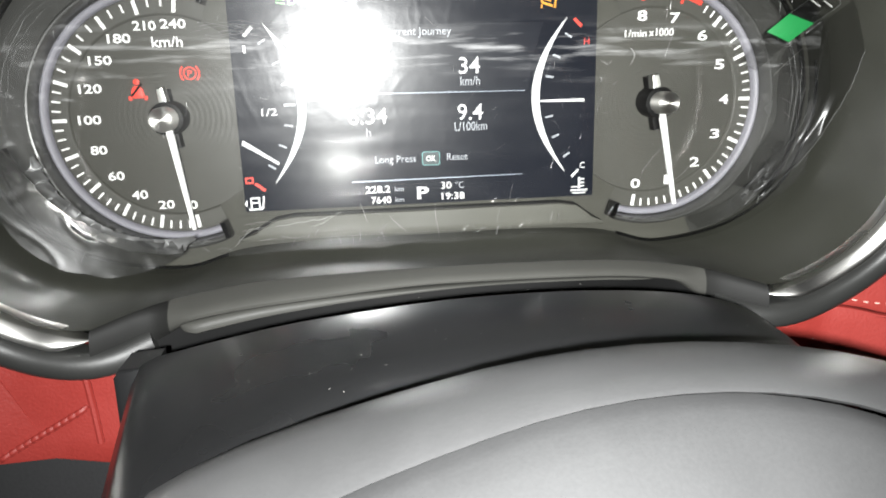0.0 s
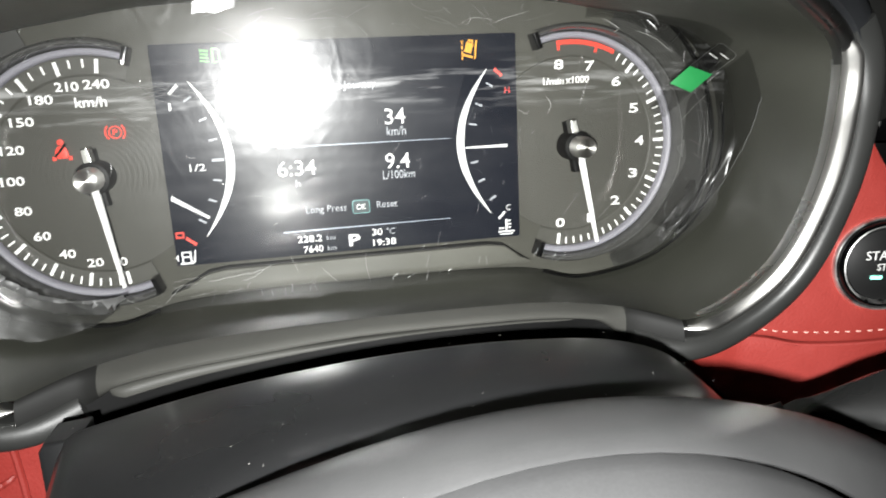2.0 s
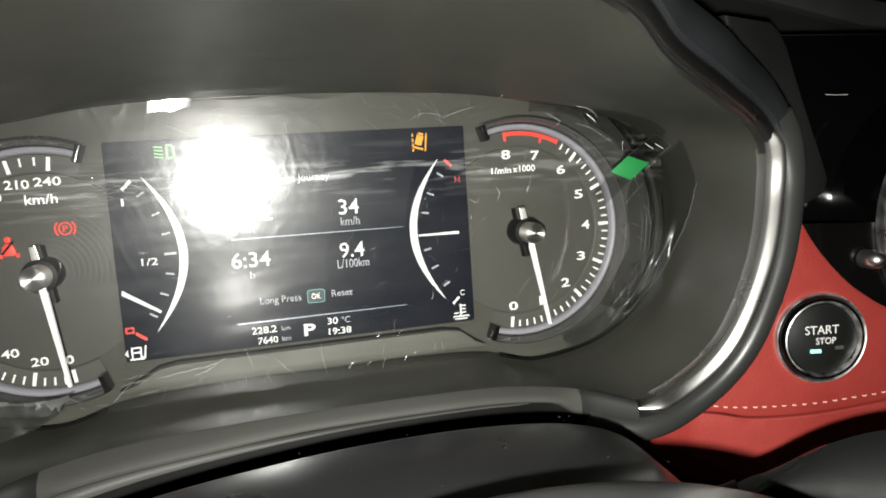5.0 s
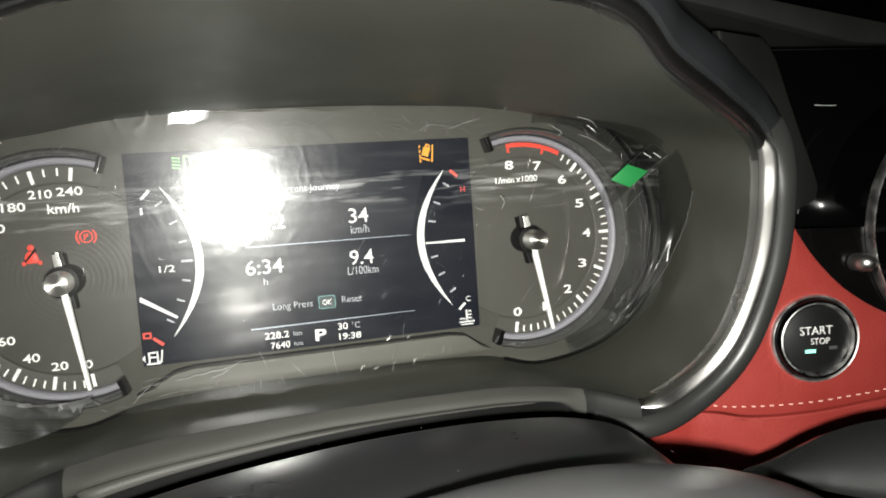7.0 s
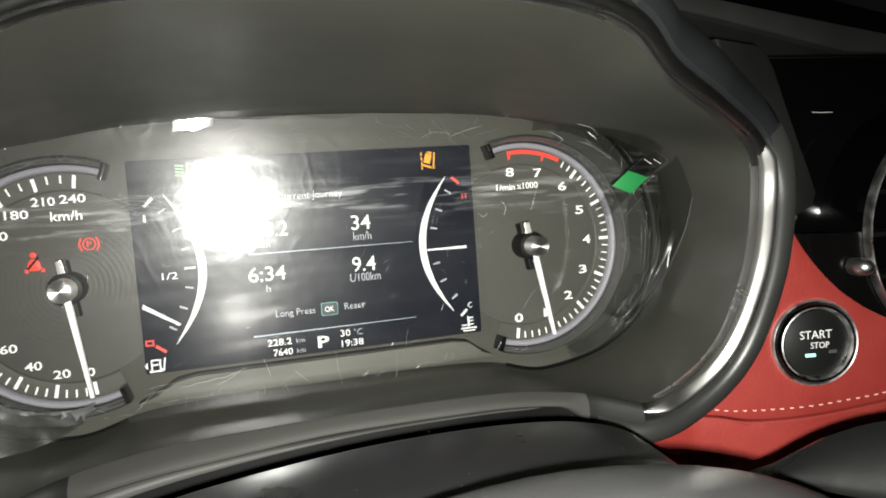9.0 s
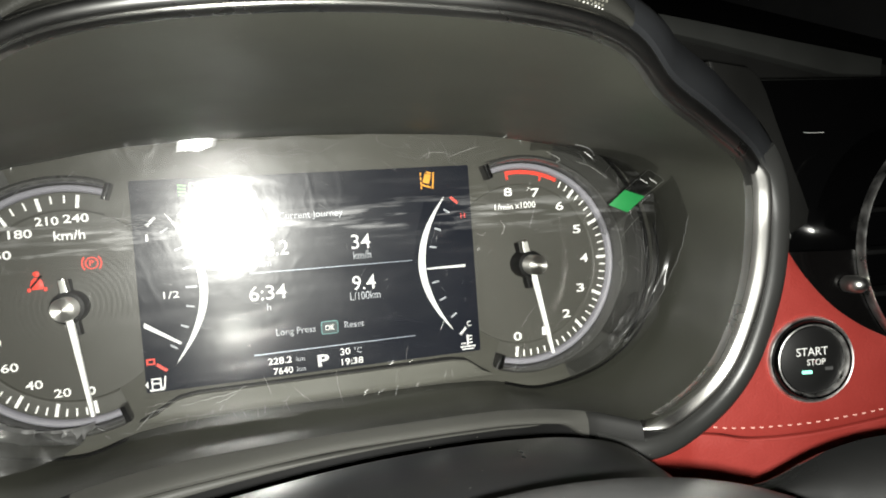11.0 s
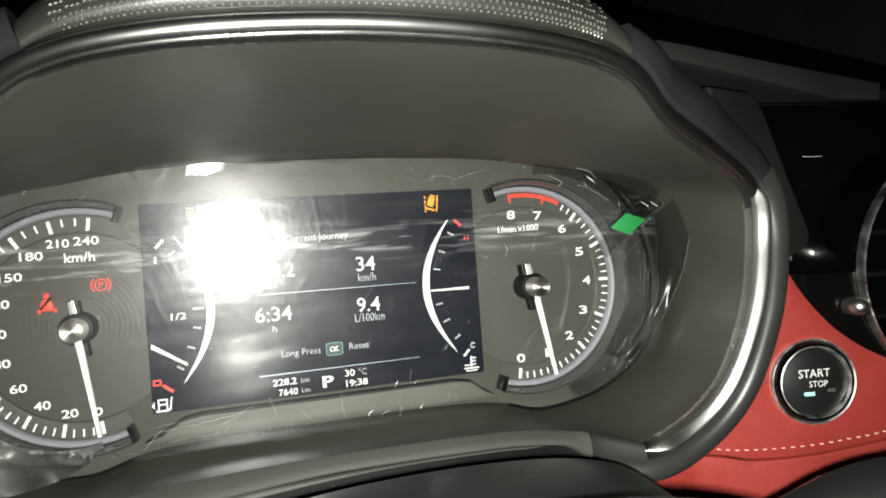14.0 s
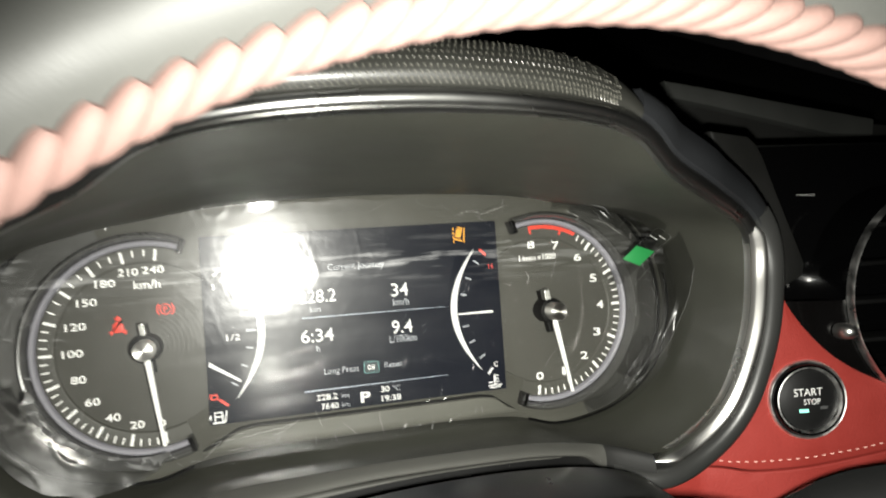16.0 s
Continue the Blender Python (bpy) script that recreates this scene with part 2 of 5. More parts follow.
def disc(cx, cz, r, y0, y1, n=32, bevel=0.0003):
    return slab([(cx + r * math.sin(2 * math.pi * i / n), cz + r * math.cos(2 * math.pi * i / n)) for i in range(n)], y0, y1, bevel)


def joined(*bms):
    out = bms[0]
    for b in bms[1:]:
        me = bpy.data.meshes.new("tmp")
        b.to_mesh(me)
        b.free()
        out.from_mesh(me)
        bpy.data.meshes.remove(me)
    return out


def tube(pts, r, n=10, closed=False):
    rows, k = [], len(pts)
    for i, p in enumerate(pts):
        a, b = (pts[i - 1], pts[(i + 1) % k]) if closed else (pts[max(i - 1, 0)], pts[min(i + 1, k - 1)])
        t = (Vector(b) - Vector(a)).normalized()
        u = t.cross(Vector((0.13, 0.97, 0.21))).normalized()
        v = t.cross(u)
        rows.append([Vector(p) + r * (math.cos(2 * math.pi * j / n) * u + math.sin(2 * math.pi * j / n) * v) for j in range(n)])
    bm = sheet(rows, closed=True, ring=closed)
    if not closed:
        cap(bm, range(n))
        cap(bm, range((k - 1) * n, k * n))
    return bm


def spindle(pts, r, n):
    """A plump strand, thin at both ends."""
    k = len(pts)
    rows = []
    for i, p in enumerate(pts):
        t = (Vector(pts[min(i + 1, k - 1)]) - Vector(pts[max(i - 1, 0)])).normalized()
        u = t.cross(Vector((0.13, 0.97, 0.21))).normalized()
        v, w = t.cross(u), r * math.sin(math.pi * (0.08 + 0.84 * i / (k - 1))) ** 0.6
        rows.append([p + w * (math.cos(2 * math.pi * j / n) * u + math.sin(2 * math.pi * j / n) * v) for j in range(n)])
    return cap(cap(sheet(rows, closed=True), range(n)), range((k - 1) * n, k * n))


def letters(text, x, z, w, h, y, thick=0.0002, bold=0.0, matrix=None):
    """Raised letters of the built-in font, fitted to a box w x h about (x, z), facing the driver."""
    cu = bpy.data.curves.new("text", "FONT")
    cu.body, cu.extrude, cu.offset, cu.resolution_u = text, 0.02, bold, 3
    ob = bpy.data.objects.new("text", cu)
    scene.collection.objects.link(ob)
    me = bpy.data.meshes.new_from_object(ob.evaluated_get(bpy.context.evaluated_depsgraph_get()))
    bm = bmesh.new()
    bm.from_mesh(me)
    bpy.data.objects.remove(ob)
    bpy.data.curves.remove(cu)
    bpy.data.meshes.remove(me)
    xs, ys = [v.co.x for v in bm.verts], [v.co.y for v in bm.verts]
    x0, x1, y0, y1 = min(xs), max(xs), min(ys), max(ys)
    for v in bm.verts:
        v.co = Vector((x + ((v.co.x - x0) / (x1 - x0) - 0.5) * w, y - (thick if v.co.z > 0 else 0.0), z + ((v.co.y - y0) / (y1 - y0) - 0.5) * h))
    if matrix:
        bm.transform(matrix)
    return bm


# ---------------------------------------------------------------- the binnacle round the instruments
# right half of the shroud: its back edge round the lens, and its front edge along the trim, from bottom middle to top middle
BACK_HALF = [(0.0, -0.004, -0.0585), (0.045, -0.004, -0.0585), (0.078, -0.004, -0.0605), (0.104, -0.004, -0.0665), (0.138, -0.004, -0.0600), (0.163, -0.004, -0.0420),
             (0.174, -0.004, -0.0150), (0.174, -0.004, 0.0080), (0.166, -0.004, 0.0300), (0.148, -0.004, 0.0480), (0.122, -0.004, 0.0560), (0.098, -0.004, 0.0585),
             (0.070, -0.004, 0.0605), (0.035, -0.004, 0.0620), (0.0, -0.004, 0.0625)]
FRONT_HALF = [(0.0, -0.060, -0.0580), (0.040, -0.060, -0.0585), (0.070, -0.060, -0.0600), (0.098, -0.063, -0.0640), (0.1184, -0.0719, -0.0690), (0.1380, -0.0730, -0.0635),
              (0.1555, -0.0770, -0.0470), (0.1640, -0.0840, -0.0190), (0.1640, -0.0906, 0.0080), (0.1585, -0.0960, 0.0300), (0.1300, -0.1113, 0.0434), (0.1030, -0.1235, 0.0545),
              (0.0800, -0.1375, 0.0664), (0.0480, -0.1440, 0.0720), (0.0, -0.1460, 0.0742)]


def whole(half, n=8):
    left = [(-x, y, z) for x, y, z in reversed(half[1:-1])]
    return spline(half + left, n, closed=True)


back, front = whole(BACK_HALF), whole(FRONT_HALF)
binnacle = thing("instrument_binnacle", (0, -0.08, 0), "deep grained dark grey plastic hood round the instrument cluster", "dashboard hood")

rows = []
for s in (0.0, 0.06, 0.13, 0.2, 0.27, 0.35, 0.42, 0.5, 0.65, 0.8, 0.92, 1.0):
    bulge = 0.0035 * math.sin(math.pi * s)
    dip = -0.0048 * math.exp(-((s - 0.22) / 0.15) ** 2)
    rows.append([b.lerp(f, s) + Vector((0, 0, dip * max(0.0, min(1.0, (b.z - 0.02) / 0.035)))) + bulge * (0.3 - 0.7 * max(-1.0, min(1.0, b.z / 0.05))) * Vector((b.x, 0, b.z * 1.5)).normalized() for b, f in zip(back, front)])
part("shroud", sheet(rows, closed=True), SHROUD, binnacle)


def outward(pts, i):
    a, b = pts[max(i - 1, 0)], pts[min(i + 1, len(pts) - 1)]
    t = Vector((b.x - a.x, 0, b.z - a.z)).normalized()
    o = Vector((t.z, 0, -t.x))
    return o if o.dot(Vector((pts[i].x, 0, pts[i].z + 0.01))) > 0 else -o


def sweep(pts, section, close=True):
    """Carries a section of (outward, y) along a run of the rim; ends are closed."""
    rows = [[p + o * outward(pts, i) + Vector((0, d, 0)) for o, d in (section(i / (len(pts) - 1)) if callable(section) else section)] for i, p in enumerate(pts)]
    bm = sheet(rows)
    if close:
        m = len(rows[0])
        cap(bm, range(m))
        cap(bm, range((len(rows) - 1) * m, len(rows) * m))
    return bm


def run(i0, i1, side, n=8):
    """Part of the front edge between two of its fitted points, on the right (1) or the left (-1)."""
    pts = spline(FRONT_HALF, n)[int(i0 * n):int(i1 * n) + 1]
    return [Vector((p.x * side, p.y, p.z)) for p in pts]


STRIP = [(-0.0006, 0.004), (-0.0003, 0.0010), (0.0003, -0.0002), (0.0009, -0.0016), (0.0014, -0.0022), (0.0034, -0.0038), (0.0043, -0.0043), (0.0053, -0.0043), (0.0063, -0.0034), (0.0070, -0.0016), (0.0074, 0.004)]
TOPSTRIP = [(-0.0006, 0.003), (-0.0004, 0.0002), (0.0002, -0.0005), (0.0008, 0.0003), (0.0012, 0.0004)] + [(0.0038 - 0.0027 * math.cos(math.pi * k / 10), 0.0004 - 0.0024 * math.sin(math.pi * k / 10)) for k in range(11)] + [(0.0068, 0.0010), (0.0070, 0.003)]


def strip(s):
    """The bright strip, drawn together to a rounded tip at both ends."""
    k = min(1.0, 0.05 + s / 0.09, 0.35 + (1.0 - s) / 0.06)
    return [(0.0034 + (o - 0.0034) * k, d if d > 0 else d * k) for o, d in STRIP]


def roll(s):
    w = (1.0 - 0.25 * abs(2 * s - 1)) * (1.0 - 0.75 * max(0.0, (s - 0.8) / 0.2) ** 2)
    return [(0.0070, 0.006), (0.0072, 0.0)] + [(0.0122 - 0.0050 * math.cos(a), -0.0052 * w * math.sin(a)) for a in [math.pi * k / 14 for k in range(1, 12)]] + [(0.0170, 0.0004), (0.0180, 0.010), (0.0184, 0.030)]


def shoulder(s):
    g = 0.004 * math.sin(math.pi * s)
    return [(0.0066, 0.006), (0.0070, 0.0006), (0.0082, -0.0010), (0.0115 + 0.3 * g, -0.0008), (0.0155 + 0.6 * g, 0.0010), (0.0185 + g, 0.0042), (0.0200 + g, 0.0110), (0.0204 + g, 0.050)]


for side in (1, -1):
    part("chrome_trim", sweep(run(4, 9, side), strip), CHROME, binnacle, "bright satin chrome trim strip")
    part("rim_roll", sweep(run(3.25, 9, side), roll), ROLLSKIN, binnacle, "dark grey rounded soft rim")
    part("shoulder_panel", sweep(run(8.5, 12, side), shoulder), PAD, binnacle, "smooth blue-grey vinyl shoulder")
over = spline(FRONT_HALF[8:] + [(-x, y, z) for x, y, z in reversed(FRONT_HALF[8:14])], 8)
top = over[32:-32]
arc = over[6:-6]
part("top_trim", sweep(arc, TOPSTRIP), SMOKED, binnacle, "dark satin metal trim strip")


def brow(s):
    g = 1.0 - 0.35 * (2 * s - 1) ** 4
    return [(0.0062, 0.004), (0.0068, 0.0), (0.0080 * g + 0.0005, -0.0020), (0.0115 * g, -0.0030), (0.0165 * g, -0.0015), (0.0215 * g, 0.0030), (0.0255 * g, 0.0100), (0.0280 * g, 0.022), (0.0290 * g, 0.045), (0.0290 * g, 0.090)]


part("leather_brow", sweep(top, lambda s: [(p.x, p.y) for p in spline([(o, d, 0) for o, d in brow(s)], 4)]), LEATHER, binnacle, "perforated black leather brow")
# the rows of pinholes in the brow
holes = []
for i in range(3, len(top) - 3):
    s = i / (len(top) - 1)
    sec = [(p.x, p.y) for p in spline([(o, d, 0) for o, d in brow(s)], 4)]
    o = outward(top, i)
    nxt = top[min(i + 1, len(top) - 1)]
    for sub in range(3):
        for row, k in enumerate(range(7, 33, 2)):
            f0, q, f1 = Vector(sec[k - 1]), Vector(sec[k]), Vector(sec[k + 1])
            p = top[i].lerp(nxt, (sub + 0.5 * (row % 2)) / 3) + o * q.x + Vector((0, q.y, 0))
            t2 = (f1 - f0).normalized()
            nrm = (o * (-t2.y) + Vector((0, t2.x, 0))).normalized()
            if nrm.dot(o - Vector((0, 0.6, 0))) < 0:
                nrm = -nrm
            holes.append((p, nrm))
bm = bmesh.new()
for p, nrm in holes:
    u = nrm.cross(Vector((1, 0, 0))).normalized()
    v = nrm.cross(u)
    ring = [bm.verts.new(p + 0.00015 * nrm + 0.00052 * (math.cos(a) * u + math.sin(a) * v)) for a in [k * math.pi / 3 for k in range(6)]]
    mid = bm.verts.new(p - 0.0003 * nrm)
    for k in range(6):
        bm.faces.new((ring[k], ring[(k + 1) % 6], mid))
# pinholes coloured paler than the leather, for light caught on their edges
PIN = mat("pinhole_glint", (0.12, 0.116, 0.098), 0.35, vary=0.3, fine=3000.0)
part("perforation", bm, PIN, binnacle, "rows of pinholes through leather", kind="stuff")

# the ledge that closes the shroud below
lowrun = [Vector(p) for p in ([(-x, y, z) for x, y, z in reversed(FRONT_HALF[1:5])] + FRONT_HALF[:5])]
low = spline(lowrun, 8)
LEDGE = [(0.0, 0.0), (0.0006, -0.0024), (0.0020, -0.0062), (0.0030, -0.0080), (0.0040, -0.0087), (0.0049, -0.0085), (0.0055, -0.0075), (0.0059, -0.0050), (0.0061, 0.004)]
HORN = [(0.0, 0.0), (0.0008, -0.0012), (0.0026, -0.0020), (0.0045, -0.0024), (0.0065, -0.0026), (0.0085, -0.0026), (0.0105, -0.0024), (0.0125, -0.0018), (0.0130, 0.004)]


def eased(e):
    e = min(1.0, max(0.0, e))
    return e * e * (3 - 2 * e)


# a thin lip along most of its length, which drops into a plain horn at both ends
rows = []
for p in low:
    k, tall = eased((0.103 - abs(p.x)) / 0.020), 0.85 + 0.37 * eased(-p.x / 0.07)
    rows.append([p + Vector((0, h[1] + (q[1] * tall - h[1]) * k, -(h[0] + (q[0] * tall - h[0]) * k))) for q, h in zip(LEDGE, HORN)])
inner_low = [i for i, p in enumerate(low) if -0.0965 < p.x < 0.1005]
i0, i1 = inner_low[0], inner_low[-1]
# both ends take the darker skin that paints their shade
for a, b, name, skin, label in ((0, i0, "ledge_end", HORNSHADE, "ledge end darkened to look shaded"), (i0, i1, "ledge", LEDGESKIN, "matt dark grey lower ledge"), (i1, len(low) - 1, "ledge_end", HORNSHADE, "ledge end darkened to look shaded")):
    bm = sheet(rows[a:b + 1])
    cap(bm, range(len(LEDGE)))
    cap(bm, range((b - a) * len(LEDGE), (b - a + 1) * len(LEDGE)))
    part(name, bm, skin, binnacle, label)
# the lower step of the ledge, a strip that thins out towards the middle of the car
mid = spline([p for p in low if -0.094 < p.x < 0.080][::4], 6)
rows = []
for i, p in enumerate(mid):
    u = i / (len(mid) - 1)
    tip = min(1.0, math.sqrt(min(1.0, (u + 0.002) / 0.05)), math.sqrt(min(1.0, (1.002 - u) / 0.08)))
    tall = (0.0048 - 0.0040 * eased(u * 1.5)) * tip
    top_o = 0.0072 - 0.0021 * eased(u * 1.4)
    rows.append([p + Vector((0, -0.0040 - (0.0052 - 0.0030 * u) * d * tip, -(top_o + tall * o))) for o, d in ((0.10, 0.0), (0.0, 0.45), (0.10, 0.75), (0.32, 0.94), (0.62, 1.0), (0.90, 0.96), (1.0, 0.80), (1.0, 0.0))])
bm = sheet(rows)
cap(bm, range(8))
cap(bm, range((len(mid) - 1) * 8, len(mid) * 8))
part("ledge_step", bm, LEDGESKIN, binnacle, "grey rounded strip under the ledge")
# a black sheet in place of the shade behind the steering column
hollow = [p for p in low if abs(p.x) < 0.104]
part("hollow", sheet([[p + Vector((0, d, -o)) for o, d in ((0.0052, -0.0012), (0.0100, -0.0014), (0.0240, -0.0014), (0.0600, -0.0014))] for p in hollow]), BLACK, binnacle, "black sheet standing for the shade under the ledge")

# ---------------------------------------------------------------- the instrument cluster
cluster = thing("instrument_cluster", (0, 0, 0), "lit car instrument cluster with two dials and screen", "instrument cluster")
LEFT, RIGHT, DZ = -0.1015, 0.1015, -0.005
SW, SH = 0.153, 0.0913
outline = [(p.x, p.z) for p in back]
part("back_panel", slab([(x * 1.02, z * 1.03) for x, z in outline], 0.0012, 0.006), FACE, cluster, "satin grey face panel")
# the clear lens over everything
lens_out = [(x * 0.975, z * 0.97) for x, z in outline]
# lower lip: a shallow trapezoid below the screen
lip = [(-0.080, -0.0575), (0.080, -0.0575), (0.074, -0.0535), (0.068, -0.0490), (0.060, -0.0478), (-0.056, -0.0478), (-0.064, -0.0490), (-0.072, -0.0535)]
part("lower_lip", slab(lip, -0.0050, 0.0015, 0.0008), LIP, cluster, "pale grey lip below the screen")
part("lip_seam", slab([(x, z + 0.0007) for x, z in lip], -0.0030, 0.0012, 0.0002), BLACK, cluster)


def crescent_plate(c, side):
    """The dark ring-shaped tray outside a dial's lit ring."""
    return lathe(c, DZ, [(0.0525, -0.0020), (0.0535, -0.0010), (0.060, -0.0015), (0.066, -0.0030), (0.070, -0.0030), (0.070, 0.0012)], *((20, 160) if side > 0 else (200, 340)), n=60)


def dial(name, c, side, label):
    """One round dial: face, tick ring, lit ring with its clear wall, end brackets. side: the way it opens away from the screen."""
    d = part(name, joined(lathe(c, DZ, [(0.0001, 0.0002), (0.0395, 0.0002), (0.0397, 0.0014)], n=96), lathe(c, DZ, [(0.0395, 0.0002), (0.0400, -0.0006), (0.0405, -0.0008), (0.0470, -0.0008), (0.0472, 0.001)], *((-22, 202) if side > 0 else (158, 382)), n=80)), DIALFACE, cluster, label)
    a0, a1 = (-19, 199) if side > 0 else (161, 379)
    part("lit_ring", lathe(c, DZ, [(0.0474, 0.0), (0.0476, -0.0022), (0.0482, -0.0030), (0.0492, -0.0033), (0.0500, -0.0028), (0.0502, -0.001)], a0, a1, 110), RING, d, "pale lilac translucent ring")
    part("ring_wall", lathe(c, DZ, [(0.0504, 0.0), (0.0512, -0.0080), (0.0517, -0.0092), (0.0523, -0.0094), (0.0529, -0.0088), (0.0536, -0.0070), (0.0540, 0.001)], a0, a1, 110), RINGWALL, d, "glossy smoked outer ring")
    for a in (a0, a1):
        s = 1 if a == a0 else -1
        aa = radians(a - s * 1.5)
        x, z = c + 0.0495 * math.sin(aa), DZ + 0.0495 * math.cos(aa)
        part("end_bracket", slab(box2(x, z, 0.0022, 0.0072, a), -0.0090, 0.0, 0.0006), PIANO, d, "black glossy end bracket")
    return d


def spun_face():
    m = mat("spun_dial_face", (0.070, 0.069, 0.060), 0.5, vary=0.08, fine=2200.0, bump=0.1, spec=0.35)
    n, l = m.node_tree.nodes, m.node_tree.links
    attr = n.new("ShaderNodeAttribute")
    attr.attribute_name = "radius"
    w = n.new("ShaderNodeMath")
    w.operation = "SINE"
    k = n.new("ShaderNodeMath")
    k.operation = "MULTIPLY"
    k.inputs[1].default_value = 2 * math.pi / 0.0021
    l.new(attr.outputs["Fac"], k.inputs[0])
    l.new(k.outputs[0], w.inputs[0])
    fade = n.new("ShaderNodeMapRange")
    for key, v in zip(("From Min", "From Max", "To Min", "To Max"), (0.022, 0.034, 1.0, 0.0)):
        fade.inputs[key].default_value = v
    l.new(attr.outputs["Fac"], fade.inputs["Value"])
    mul = n.new("ShaderNodeMath")
    mul.operation = "MULTIPLY"
    l.new(w.outputs[0], mul.inputs[0])
    l.new(fade.outputs[0], mul.inputs[1])
    b = n.new("ShaderNodeBump")
    b.inputs["Strength"].default_value, b.inputs["Distance"].default_value = 0.35, 0.00005
    l.new(mul.outputs[0], b.inputs["Height"])
    l.new(b.outputs[0], n["Principled BSDF"].inputs["Normal"])
    return m


DIALFACE = spun_face()
for c, side in ((LEFT, -1), (RIGHT, 1)):
    part("dial_tray", crescent_plate(c, side), DARKFACE, cluster, "dark tray outside the dial ring")
    part("tray_edge", lathe(c, DZ, [(0.0695, -0.0028), (0.0698, -0.0045), (0.0712, -0.0045), (0.0716, 0.0)], *((25, 155) if side > 0 else (205, 335)), n=60), BLACK, cluster)
speedo = dial("speedometer", LEFT, -1, "grey round speedometer dial")
tacho = dial("tachometer", RIGHT, 1, "grey round rev counter dial")
for d in (speedo, tacho):
    c = LEFT if d is speedo else RIGHT
    ra = d.data.attributes.new("radius", "FLOAT", "POINT")
    for i, v in enumerate(d.data.vertices):
        ra.data[i].value = math.hypot(v.co.x - c, v.co.z - DZ)


def at_dial(c, deg, r):
    a = radians(deg)
    return c + r * math.sin(a), DZ + r * math.cos(a)


def tick(c, deg, r0, r1, w, parent, material=None, name="tick_mark"):
    x, z = at_dial(c, deg, (r0 + r1) / 2)
    part(name, slab(box2(x, z, w, r1 - r0, deg), -0.0013, -0.0006, 0.0001), material or DIALWHITE, parent, smooth=0)


# speedometer: 0 near the bottom, round by the left to 240 near the top
SSTEP = 19.4
marks = [0, 20, 40, 60, 80, 100, 120, 150, 180, 210, 240]
for i, value in enumerate(marks):
    deg = 173.0 + SSTEP * i
    tick(LEFT, deg, 0.0408, 0.0462, 0.0014, speedo)
    steps = 4 if i < 6 else 3
    if i < 10:
        for k in range(1, steps):
            tick(LEFT, deg + SSTEP * k / steps, 0.0428, 0.0460, 0.0007, speedo)
    x, z = LEFT + 0.0325 * math.sin(radians(deg)), DZ + 0.0366 * math.cos(radians(deg))
    text = str(value)
    part("numeral", letters(text, x, z, 0.0034 * len(text) - 0.0004 - (0.0010 if "1" in text else 0), 0.0036, 0.0, bold=0.016), DIALWHITE, speedo)
part("unit_text", letters("km/h", LEFT + 0.001, 0.0245, 0.0118, 0.0040, 0.0, bold=0.008), DIALWHITE, speedo)

# rev counter: 0 near the bottom, round by the right to 8 near the top
for i in range(9):
    deg = 188.0 - 24.5 * i
    if i < 7:
        tick(RIGHT, deg, 0.0416, 0.0466, 0.0015, tacho)
    if i < 8:
        for k in range(1, 5):
            if i + k / 5 < 6.5:
                tick(RIGHT, deg - 24.5 * k / 5, 0.0433, 0.0464, 0.0007, tacho)
    x, z = RIGHT + 0.0350 * math.sin(radians(deg)), DZ + 0.0366 * math.cos(radians(deg))
    part("numeral", letters(str(i), x, z, 0.0044 if i != 1 else 0.0024, 0.0043, 0.0, bold=0.016), DIALWHITE, tacho)
part("unit_text", letters("1/min", RIGHT - 0.0075, 0.0240, 0.0098, 0.0030, 0.0, bold=0.008), DIALWHITE, tacho)
part("unit_text", letters("x1000", RIGHT + 0.0040, 0.0243, 0.0112, 0.0032, 0.0, bold=0.008), DIALWHITE, tacho)
part("red_zone", lathe(RIGHT, DZ, [(0.0449, -0.0006), (0.0449, -0.0013), (0.0468, -0.0013), (0.0468, -0.0006)], -8, 27.5, 24), REDLIT, tacho, "glowing red rev limit band", smooth=0)
for deg in (-7.0, 16.5):
    tick(RIGHT, deg, 0.0426, 0.0450, 0.0011, tacho, REDLIT, "red_tick")


def needle(c, deg, parent):
    """A lit white pointer with its black carrier and a spun metal cap."""
    def along(r0, r1, w0, w1):
        a = radians(deg)
        d, s = Vector((math.sin(a), math.cos(a))), Vector((math.cos(a), -math.sin(a)))
        m = Vector((c, DZ))
        return [tuple(m + d * r0 + s * w0 / 2), tuple(m + d * r0 - s * w0 / 2), tuple(m + d * r1 - s * w1 / 2), tuple(m + d * r1 + s * w1 / 2)]
    part("carrier", joined(disc(c, DZ, 0.0066, -0.0120, -0.0006), slab(along(-0.0112, 0.0122, 0.0036, 0.0036), -0.0055, -0.0006, 0.0005)), BLACK, parent, "black pointer carrier")
    p = part("pointer", slab(along(0.0046, 0.0450, 0.0027, 0.0014), -0.0128, -0.0108, 0.0005), DIALWHITE, parent, "glowing white pointer")
    part("pointer_tail", slab(along(-0.0116, -0.0054, 0.0020, 0.0024), -0.0118, -0.0100, 0.0004), TAILWHITE, parent, "dim white pointer tail")
    part("tail_frame", slab(along(-0.0120, -0.0040, 0.0028, 0.0036), -0.0108, -0.0060, 0.0005), SMOKED, parent)
    part("hub_cap", lathe(c, DZ, [(0.0, -0.0206), (0.0040, -0.0206), (0.0045, -0.0202), (0.0047, -0.0194), (0.0049, -0.0060)], n=48), SPUNFACE, parent, "spun metal pointer cap")


